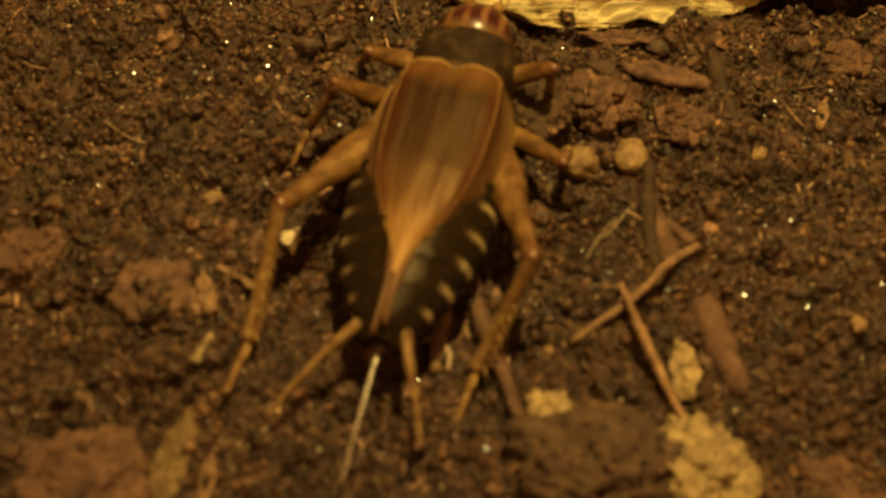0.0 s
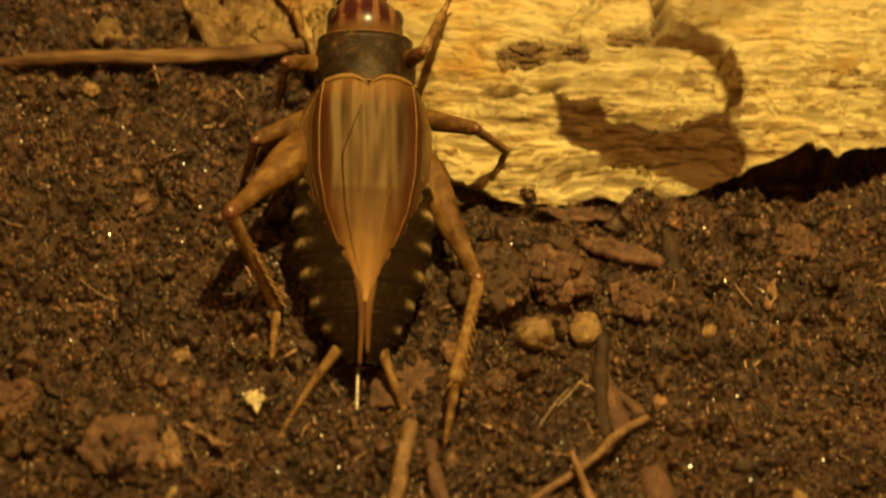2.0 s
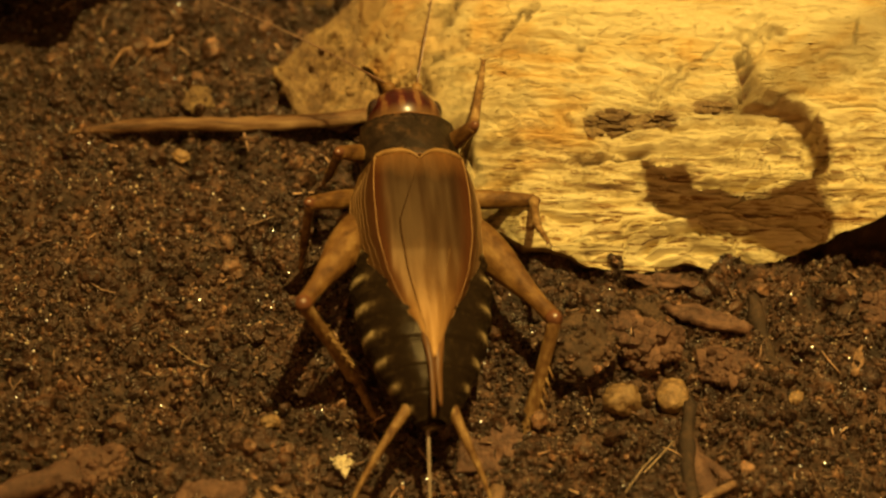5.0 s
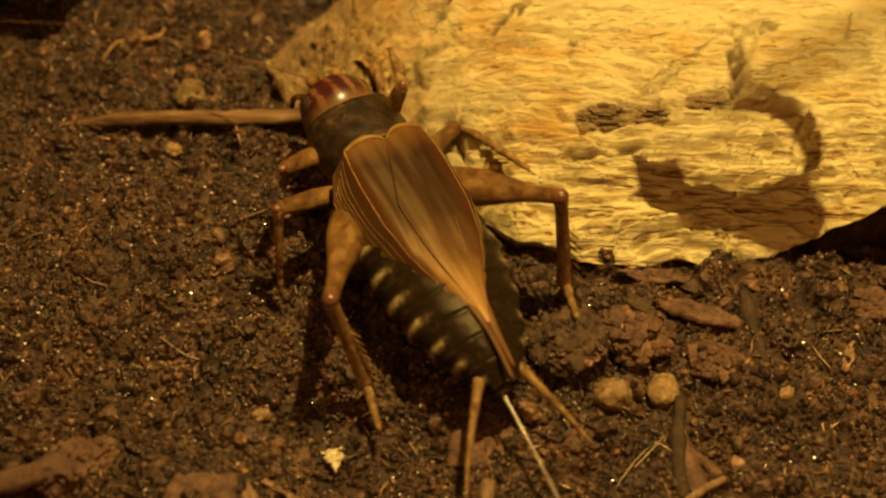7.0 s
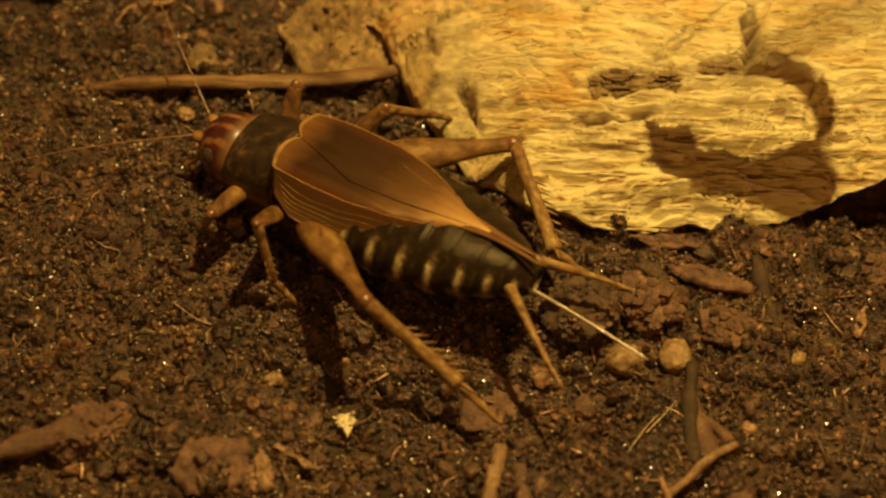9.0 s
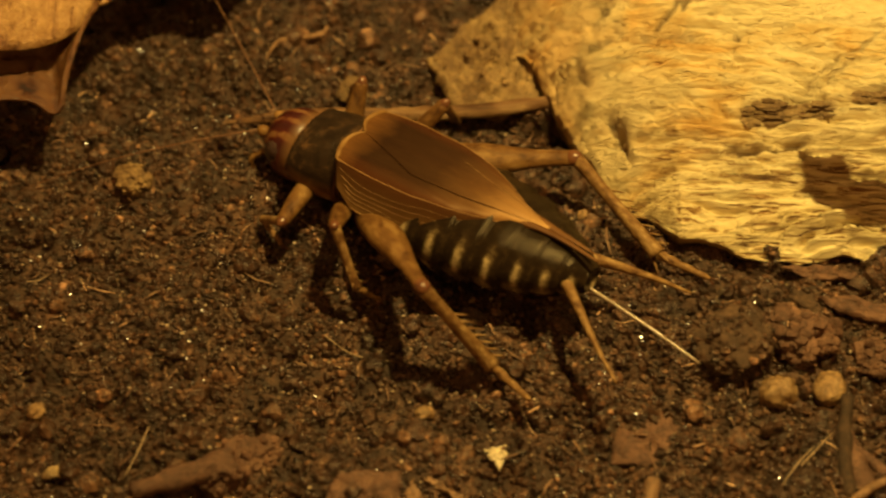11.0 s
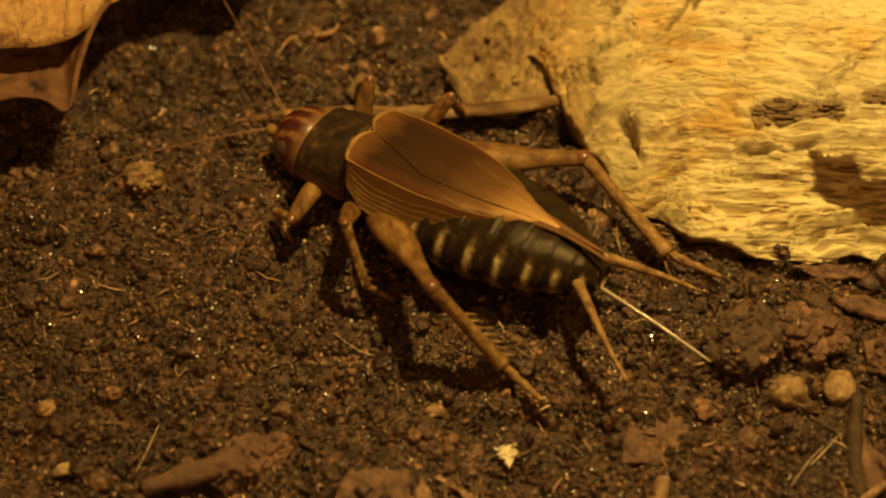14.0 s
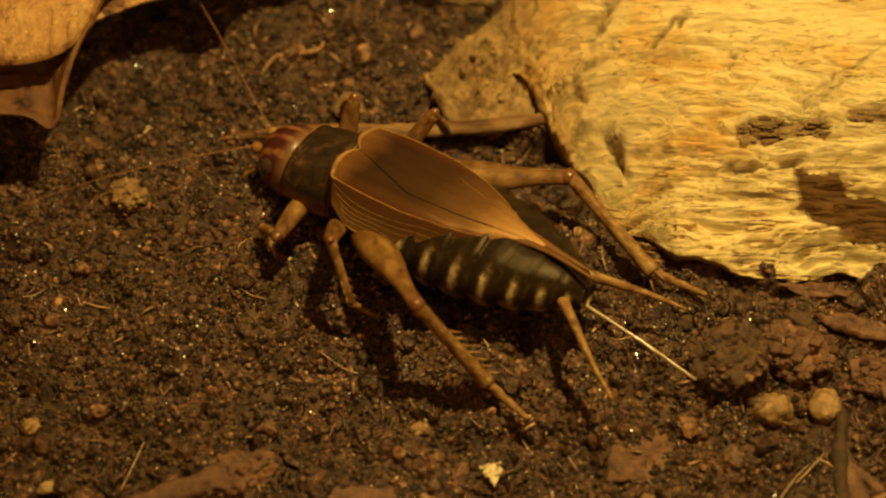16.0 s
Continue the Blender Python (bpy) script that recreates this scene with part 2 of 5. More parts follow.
M_PRONOTUM = pronotum_material()
M_RIM = chitin("pale_rim", [(0.3, (0.12, 0.055, 0.014)), (0.7, (0.22, 0.115, 0.033))], 0.8, 0.5, 0.03, spec=0.12)
M_THORAX = chitin("thorax", [(0.3, (0.10, 0.042, 0.018)), (0.6, (0.16, 0.072, 0.022)), (0.8, (0.26, 0.130, 0.043))], 1.0, 0.45, 0.05, spec=0.12)
M_EYE = chitin("eye", [(0.3, (0.012, 0.006, 0.004)), (0.7, (0.035, 0.016, 0.010))], 0.3, 0.15, 0.8)
M_NEEDLE = chitin("ovipositor", [(0.3, (0.13, 0.085, 0.045)), (0.7, (0.30, 0.22, 0.13))], 1.0, 0.14, 0.5, spec=0.6)
M_RIDGE = chitin("wing_ridge", [(0.3, (0.14, 0.064, 0.018)), (0.7, (0.26, 0.140, 0.047))], 1.2, 0.5, 0.03, spec=0.15)
M_TAIL = chitin("hind_wing", [(0.3, (0.055, 0.021, 0.006)), (0.6, (0.12, 0.052, 0.015)), (0.8, (0.22, 0.115, 0.038))], 0.5, 0.5, 0.03, (1, 0.15, 1), spec=0.12)
M_STICK = chitin("stick_bark", [(0.34, (0.040, 0.016, 0.006)), (0.46, (0.120, 0.056, 0.021)), (0.56, (0.185, 0.100, 0.040)), (0.70, (0.34, 0.21, 0.090))], 0.42, 0.45, 0.0, (0.10, 1, 1), 1.0, spec=0.3)
M_ANTENNA = chitin("antenna", [(0.3, (0.07, 0.028, 0.011)), (0.7, (0.18, 0.085, 0.036))], 0.6, 0.35)
M_VEIN = chitin("wing_vein", [(0.3, (0.14, 0.070, 0.022)), (0.7, (0.26, 0.145, 0.050))], 1.0, 0.5, 0.03, spec=0.15)


def head_material():
    """Red-brown crown with pale lengthwise stripes that fade into a pale face."""
    m, n, l, b = material("striped_head", 0.30, coat=0.05, spec=0.3)
    b.inputs["Coat Roughness"].default_value = 0.12
    tc = n.new("ShaderNodeTexCoord")
    sep = n.new("ShaderNodeSeparateXYZ")
    l.new(tc.outputs["Object"], sep.inputs["Vector"])
    wave = n.new("ShaderNodeMath")
    wave.operation = "MULTIPLY"
    wave.inputs[1].default_value = 7400.0
    l.new(sep.outputs["X"], wave.inputs[0])
    co = n.new("ShaderNodeMath")
    co.operation = "COSINE"
    l.new(wave.outputs[0], co.inputs[0])
    nz = noise_node(n, l, coords(n, l, 0.7), 4, 0.6)
    add = n.new("ShaderNodeMath")
    add.operation = "MULTIPLY_ADD"
    add.inputs[1].default_value = 0.32
    l.new(co.outputs[0], add.inputs[0])
    l.new(nz, add.inputs[2])
    stripes = ramp(n, l, add.outputs[0], [(0.20, (0.13, 0.056, 0.017)), (0.32, (0.085, 0.024, 0.008)), (0.42, (0.040, 0.0055, 0.003)), (0.9, (0.024, 0.0035, 0.0022))])
    back = n.new("ShaderNodeMapRange")
    back.inputs["From Min"].default_value = 0.0060
    back.inputs["From Max"].default_value = 0.0066
    l.new(sep.outputs["Y"], back.inputs["Value"])
    l.new(blend(n, l, back.outputs["Result"], (0.115, 0.054, 0.017), stripes), b.inputs["Base Color"])
    return m


M_HEAD = head_material()


def wing_material():
    """Leathery forewing: smoky at the base, red towards its sides, golden at the front edge and the tip."""
    m, n, l, b = material("forewing", 0.44, coat=0.0, spec=0.21)
    b.inputs["Coat Roughness"].default_value = 0.35
    b.inputs["Specular Tint"].default_value = (1.0, 0.62, 0.28, 1)
    tc = n.new("ShaderNodeTexCoord")
    sep = n.new("ShaderNodeSeparateXYZ")
    l.new(tc.outputs["Object"], sep.inputs["Vector"])
    at = n.new("ShaderNodeAttribute")
    at.attribute_name = "across"
    fine = noise_node(n, l, coords(n, l, 0.40, (1, 0.14, 1)), 5, 0.6, 1.1)
    net = n.new("ShaderNodeTexVoronoi")
    net.feature = "DISTANCE_TO_EDGE"
    net.inputs["Scale"].default_value = 1.0
    l.new(coords(n, l, 0.62, (1, 0.32, 1)), net.inputs["Vector"])
    broad = noise_node(n, l, coords(n, l, 2.6, (1, 0.4, 1)), 4, 0.6)
    along = n.new("ShaderNodeMapRange")
    along.inputs["From Min"].default_value = -0.0095
    along.inputs["From Max"].default_value = 0.0050
    l.new(sep.outputs["Y"], along.inputs["Value"])
    mixed = n.new("ShaderNodeMath")
    mixed.operation = "MULTIPLY_ADD"
    mixed.inputs[1].default_value = 0.22
    l.new(broad, mixed.inputs[0])
    l.new(along.outputs["Result"], mixed.inputs[2])
    # the rear gold is lightened further, with the wing's sheen painted in
    middle = ramp(n, l, mixed.outputs[0], [(0.12, (0.30, 0.165, 0.053)), (0.30, (0.185, 0.092, 0.0265)), (0.43, (0.070, 0.0300, 0.0084)), (0.58, (0.025, 0.0102, 0.0034)), (0.84, (0.015, 0.0058, 0.0021)), (0.965, (0.095, 0.038, 0.0088))])
    sides = ramp(n, l, mixed.outputs[0], [(0.12, (0.28, 0.150, 0.047)), (0.30, (0.145, 0.066, 0.0180)), (0.43, (0.060, 0.0215, 0.0058)), (0.58, (0.040, 0.0122, 0.0034)), (0.84, (0.036, 0.0098, 0.0027)), (0.965, (0.105, 0.043, 0.0098))])
    where = ramp(n, l, at.outputs["Fac"], [(0.33, (0, 0, 0)), (0.47, (1, 1, 1))])
    flank = ramp(n, l, at.outputs["Fac"], [(0.50, (0.034, 0.0115, 0.0032)), (0.60, (0.042, 0.0170, 0.0048)), (0.80, (0.070, 0.0335, 0.0095)), (0.98, (0.13, 0.068, 0.021))])
    over_edge = ramp(n, l, at.outputs["Fac"], [(0.49, (0, 0, 0)), (0.52, (1, 1, 1))])
    base = blend(n, l, over_edge, blend(n, l, where, middle, sides), flank)
    lines = ramp(n, l, fine, [(0.36, (0.91, 0.89, 0.87)), (0.50, (1, 1, 1)), (0.64, (1.10, 1.09, 1.08))])
    mesh_lines = ramp(n, l, net.outputs["Distance"], [(0.0, (1.15, 1.15, 1.12)), (0.05, (1.0, 1.0, 1.0))])
    l.new(blend(n, l, 1.0, blend(n, l, 1.0, base, lines, "MULTIPLY"), mesh_lines, "MULTIPLY"), b.inputs["Base Color"])
    bump(n, l, b, value_math(n, l, "ADD", fine, value_math(n, l, "MINIMUM", net.outputs["Distance"], 0.1)), 0.14, 0.04)
    return m


M_WING = wing_material()


# ---- helpers of this scene; all shapes below are in millimetres ----
LATTICES = {}


def smooth_noise(x, y, size, seed):
    """Value noise over arrays, from -1 to 1."""
    if seed not in LATTICES:
        LATTICES[seed] = np.random.RandomState(seed).uniform(-1, 1, (128, 128))
    lattice = LATTICES[seed]
    u, v = np.asarray(x) / size + 1000.37, np.asarray(y) / size + 1000.71
    i, j = np.floor(u).astype(int), np.floor(v).astype(int)
    a, b = u - i, v - j
    a, b = a * a * (3 - 2 * a), b * b * (3 - 2 * b)
    i0, i1, j0, j1 = i % 128, (i + 1) % 128, j % 128, (j + 1) % 128
    return (lattice[i0, j0] * (1 - a) + lattice[i1, j0] * a) * (1 - b) + (lattice[i0, j1] * (1 - a) + lattice[i1, j1] * a) * b


MOUNDS = [(-5.0, -1.0, 2.4, 1.8, 0.9), (-12.5, 1.2, 2.6, 1.8, 0.8), (15.5, -7.8, 2.0, 1.8, 1.0), (-12.8, -10.0, 4.4, 2.4, 0.8), (28.2, -18.6, 2.2, 1.4, 0.8), (17.3, -5.9, 2.2, 1.6, 0.9), (17.8, -13.2, 1.6, 1.3, 0.7), (-10.8, 11.4, 2.4, 1.6, 0.7), (-10.3, 2.3, 3.0, 1.5, 0.6), (7.7, -25.2, 3.0, 1.5, 0.6), (24.1, -2.1, 1.8, 0.8, 0.9), (32.0, 0.2, 5.5, 2.0, -1.8), (6.7, 6.1, 1.3, 1.1, -1.8), (15.2, -13.8, 1.5, 1.2, 0.6), (22.6, -11.9, 1.3, 1.0, 0.5)]


def soil_height(x, y):
    h = 0.5 * smooth_noise(x, y, 10.0, 3) + 0.38 * smooth_noise(x, y, 4.2, 4)
    billow = 1 - np.abs(smooth_noise(x, y, 2.3, 5)) * 2
    h = h - 0.58 * billow + 0.34 * smooth_noise(x, y, 1.2, 9) + 0.20 * smooth_noise(x, y, 0.6, 6) + 0.09 * smooth_noise(x, y, 0.33, 8) - 0.2
    for cx, cy, rx, ry, up in MOUNDS:
        d = ((x - cx) / rx) ** 2 + ((y - cy) / ry) ** 2
        h = h + up * np.maximum(0.0, 1 - d) ** 0.7 * (1 + 0.35 * smooth_noise(x, y, 0.9, 12))
    return h


def ground_at(x, y):
    return float(soil_height(np.array([x]), np.array([y]))[0])


def link_mesh(name, verts, faces, mat, parent=None, label="", smooth=True, mats=None, face_mats=None):
    me = bpy.data.meshes.new(name)
    me.from_pydata([tuple(c * MM for c in v) for v in verts], [], faces)
    for mm in (mats or [mat]):
        me.materials.append(mm)
    me.polygons.foreach_set("use_smooth", [smooth] * len(me.polygons))
    if face_mats:
        me.polygons.foreach_set("material_index", face_mats)
    me.update()
    ob = new(name, me)
    if parent:
        ob.parent = parent
    if label:
        ob["label"] = label
    return ob


def part(name, bm, mat, parent=None, label="", smooth=True):
    """Links a bmesh in millimetres as one mesh object."""
    bmesh.ops.scale(bm, vec=(MM, MM, MM), verts=bm.verts)
    bmesh.ops.recalc_face_normals(bm, faces=bm.faces)
    me = bpy.data.meshes.new(name)
    bm.to_mesh(me)
    bm.free()
    me.materials.append(mat)
    me.polygons.foreach_set("use_smooth", [smooth] * len(me.polygons))
    ob = new(name, me)
    if parent:
        ob.parent = parent
    if label:
        ob["label"] = label
    return ob


def place(ob, x, y, z, rx=0, ry=0, rz=0):
    ob.matrix_basis = pose(x * MM, y * MM, z * MM, rx, ry, rz)
    return ob


def tube(points, radii, sides=10, flat=1.0):
    """A closed tube along points; returns verts and faces. flat squeezes it across."""
    pts = [Vector(p) for p in points]
    verts, faces = [], []
    ref = Vector((0.13, 0.21, 0.97))
    n = len(pts)
    for i, p in enumerate(pts):
        d = (pts[min(i + 1, n - 1)] - pts[max(i - 1, 0)]).normalized()
        a = d.cross(ref)
        if a.length < 0.05:
            a = d.cross(Vector((1, 0, 0)))
        a.normalize()
        b = a.cross(d).normalized()
        for k in range(sides):
            w = 2 * math.pi * k / sides
            verts.append(p + a * (math.cos(w) * radii[i]) + b * (math.sin(w) * radii[i] * flat))
    for i in range(n - 1):
        for k in range(sides):
            q = (k + 1) % sides
            faces.append((i * sides + k, i * sides + q, (i + 1) * sides + q, (i + 1) * sides + k))
    faces.append(tuple(range(sides))[::-1])
    faces.append(tuple((n - 1) * sides + k for k in range(sides)))
    return verts, faces


def catmull(points, steps=6):
    pts = [Vector(p) for p in points]
    pts = [2 * pts[0] - pts[1]] + pts + [2 * pts[-1] - pts[-2]]
    out = []
    for i in range(1, len(pts) - 2):
        for s in range(steps):
            t = s / steps
            a, b, c, d = pts[i - 1:i + 3]
            out.append(0.5 * ((2 * b) + (c - a) * t + (2 * a - 5 * b + 4 * c - d) * t * t + (3 * b - a - 3 * c + d) * t ** 3))
    out.append(pts[-2])
    return out


def lumpy(rx, ry, rz, seed, rough=0.25, level=4):
    bm = bmesh.new()
    bmesh.ops.create_icosphere(bm, subdivisions=level, radius=1.0)
    off = Vector((seed * 3.17, seed * 1.91, seed * 0.73))
    for v in bm.verts:
        k = 1 + rough * noise.noise(v.co * 1.4 + off) + rough * 0.6 * noise.noise(v.co * 3.6 + off) + rough * 0.4 * noise.noise(v.co * 8.0 + off) + rough * 0.25 * noise.noise(v.co * 17.0 + off)
        v.co = Vector((v.co.x * rx, v.co.y * ry, v.co.z * rz)) * k
    return bm


def crumb_coat(parent, shape, count, low, high, mat, seed):
    """Loose crumbs that stick to the upper side of a clod."""
    rng = random.Random(seed)
    spots = [v for v in shape if v.z > 0]
    bm = bmesh.new()
    for _ in range(count):
        c = rng.choice(spots)
        r = low + (high - low) * rng.random() ** 2
        made = bmesh.ops.create_icosphere(bm, subdivisions=1, radius=r)["verts"]
        k = Vector((rng.uniform(0.7, 1.2), rng.uniform(0.7, 1.2), rng.uniform(0.6, 1.0)))
        for v in made:
            v.co = v.co * (1 + rng.uniform(-0.25, 0.25)) * k + c
    return tagged(part("crumb_crust", bm, mat, parent, smooth=False), kind="stuff")


def clod(name, x, y, rx, ry, rz, turn, mat, label, category, seed, sink=0.45, rough=0.3, group="", coat=0, coat_mat=None):
    bm = lumpy(rx, ry, rz, seed, rough, 5 if rx > 1.5 else 4)
    shape = [v.co.copy() for v in bm.verts]
    ob = part(name, bm, mat)
    place(ob, x, y, ground_at(x, y) + rz * (1 - 2 * sink), 0, 0, turn)
    if coat:
        crumb_coat(ob, shape, coat, 0.06, 0.28, coat_mat or mat, seed)
    return tagged(ob, label, category, group)


def clump(name, x, y, rx, ry, rz, mat, label, category, seed, count=120, size=0.45):
    """A heap of crumbs stuck together on a lumpy core."""
    bm = lumpy(rx, ry, rz, seed, 0.45, 4)
    shape = [v.co.copy() for v in bm.verts]
    ob = part(name, bm, mat)
    place(ob, x, y, ground_at(x, y) + 0.1)
    crumb_coat(ob, shape, count, 0.12, size, mat, seed)
    return tagged(ob, label, category)


def flake(name, x, y, outline, thick, mat, label, category, tilt=(0, 0), turn=0, curl=0.0, seed=0, lift=0.1, group="", relief=0.3, rings=12, coat=0):
    """A thin broken plate with an irregular outline, a little curl and uneven faces."""
    bm = bmesh.new()
    rows = []
    n = len(outline)
    fine = []
    for i in range(n):
        a, b = Vector(outline[i]).to_3d(), Vector(outline[(i + 1) % n]).to_3d()
        for s in range(8):
            p = a.lerp(b, s / 8)
            p += 0.07 * (b - a).length * Vector((noise.noise(p * 1.7 + Vector((seed, 0, 0))), noise.noise(p * 1.7 + Vector((0, seed, 5))), 0))
            p += (0.10 + 0.02 * (b - a).length) * Vector((noise.noise(p * 6 + Vector((seed, 3, 0))), noise.noise(p * 6 + Vector((0, seed, 8))), 0))
            fine.append(p)
    for side in (1, -1):
        top = []
        for r in range(rings + 1):
            k = r / rings
            ring = []
            for p in fine:
                q = p * (1 - k * 0.999) if r < rings else p * 0.001
                z = curl * (q.length ** 2) + relief * (0.7 * noise.noise(q * 0.8 + Vector((seed, seed, 1))) + 0.7 * noise.noise(q * 2.0 + Vector((1, seed, seed))) + 0.4 * noise.noise(q * 5.0 + Vector((2, seed, seed))) + (0.3 * noise.noise(q * 11.0 + Vector((3, seed, seed))) if rings > 12 else 0))
                z += side * thick * 0.5 * (0.2 if r == 0 else 0.65 if r == 1 else 1.0)
                ring.append(bm.verts.new((q.x, q.y, z)))
            top.append(ring)
        for r in range(rings):
            for i in range(len(fine)):
                j = (i + 1) % len(fine)
                bm.faces.new((top[r][i], top[r][j], top[r + 1][j], top[r + 1][i]))
        rows.append(top[0])
    for i in range(len(fine)):
        j = (i + 1) % len(fine)
        bm.faces.new((rows[0][i], rows[1][i], rows[1][j], rows[0][j]))
    shape = [v.co.copy() for v in bm.verts]
    ob = part(name, bm, mat)
    if coat:
        crumb_coat(ob, shape, coat, 0.05, 0.24, mat, seed)
    place(ob, x, y, ground_at(x, y) + lift, tilt[0], tilt[1], turn)
    return tagged(ob, label, category, group)


def twig(name, points, radii, mat, label, category="twig", sides=10, seed=0, wob=0.12, group="", on_soil=True):
    """A bent twig through points (x, y, height over the soil)."""
    pts = catmull([(x, y, (ground_at(x, y) if on_soil else 0) + z) for x, y, z in points], 7)
    n = len(pts)
    rr = []
    for i in range(n):
        f = i / (n - 1) * (len(radii) - 1)
        k = min(int(f), len(radii) - 2)
        rr.append((radii[k] + (radii[k + 1] - radii[k]) * (f - k)) * (1 + wob * noise.noise(Vector((i * 0.6, seed * 3.3, 0)))))
    verts, faces = tube(pts, rr, sides)
    base = Vector((pts[n // 2].x, pts[n // 2].y, pts[n // 2].z))
    out = []
    for v in verts:
        q = v + Vector((noise.noise(v * 1.3 + Vector((seed, 0, 0))), noise.noise(v * 1.3 + Vector((0, seed, 0))), noise.noise(v * 1.3 + Vector((0, 0, seed))))) * (0.25 * max(rr))
        out.append(q - base)
    ob = link_mesh(name, out, faces, mat)
    place(ob, base.x, base.y, base.z)
    return tagged(ob, label, category, group)


# ---- ground: one sheet, fine where it is seen, wide round it ----
def axis(lo, hi, step, reach):
    inner = list(np.arange(lo, hi + step / 2, step))
    out, s, a = [], step, lo
    while a > -reach:
        s *= 1.35
        a -= s
        out.append(a)
    left = out[::-1]
    out, s, a = [], step, inner[-1]
    while a < reach:
        s *= 1.35
        a += s
        out.append(a)
    return np.array(left + inner + out)


def build_ground():
    xs, ys = axis(-30, 42, 0.19, 600), axis(-33, 30, 0.19, 600)
    gx, gy = np.meshgrid(xs, ys)
    gz = soil_height(gx, gy)
    w, h = len(xs), len(ys)
    verts = np.stack([gx, gy, gz], -1).reshape(-1, 3)
    i = np.arange(w * h).reshape(h, w)
    faces = np.stack([i[:-1, :-1], i[:-1, 1:], i[1:, 1:], i[1:, :-1]], -1).reshape(-1, 4)
    ob = link_mesh("ground", verts.tolist(), faces.tolist(), M_SOIL)
    return tagged(ob, "dark brown crumbly potting soil", "soil", kind="structure")


build_ground()


# ---- the log ----
FRONT = [(4.6, 12.6), (5.6, 10.0), (6.6, 7.0), (8.2, 3.6), (10.4, 0.6), (13.0, -1.6), (17.0, -2.1), (21.8, -2.2), (26.0, -1.5), (28.5, -1.1), (31.6, -0.75), (40.0, 0.8), (60.0, 4.0)]


def front_y(x):
    fx = [p[0] for p in FRONT]
    fy = [p[1] for p in FRONT]
    return np.interp(x, fx, fy)


# x, y, turn, half length, half width, depth of each split in the upper face
CRACKS = [(15.0, 13.2, 37, 1.9, 0.16, 1.3), (11.0, 14.2, -56, 1.8, 0.26, 1.3), (24.7, 6.8, 84, 2.0, 0.24, 1.2), (12.3, 8.5, -10, 1.9, 0.40, 0.55), (12.6, 9.7, 38, 1.1, 0.08, 1.0), (13.6, 10.3, 70, 0.5, 0.06, 0.8), (16.27, 8.13, 70, 0.25, 0.14, 0.9), (17.4, 2.75, 3, 2.2, 0.15, 1.0), (9.6, 11.0, 60, 1.6, 0.14, 0.8), (10.2, 4.1, -75, 1.2, 0.22, 1.2), (26.3, 8.7, 25, 0.55, 0.12, 0.6), (30.75, 9.0, 75, 0.9, 0.06, 0.6), (22.0, 7.4, 34, 2.6, 0.07, 0.4), (20.5, 6.0, 28, 2.2, 0.06, 0.4), (9.0, 9.0, 20, 1.2, 0.12, 0.7), (8.0, 7.6, -60, 0.9, 0.16, 0.8)]


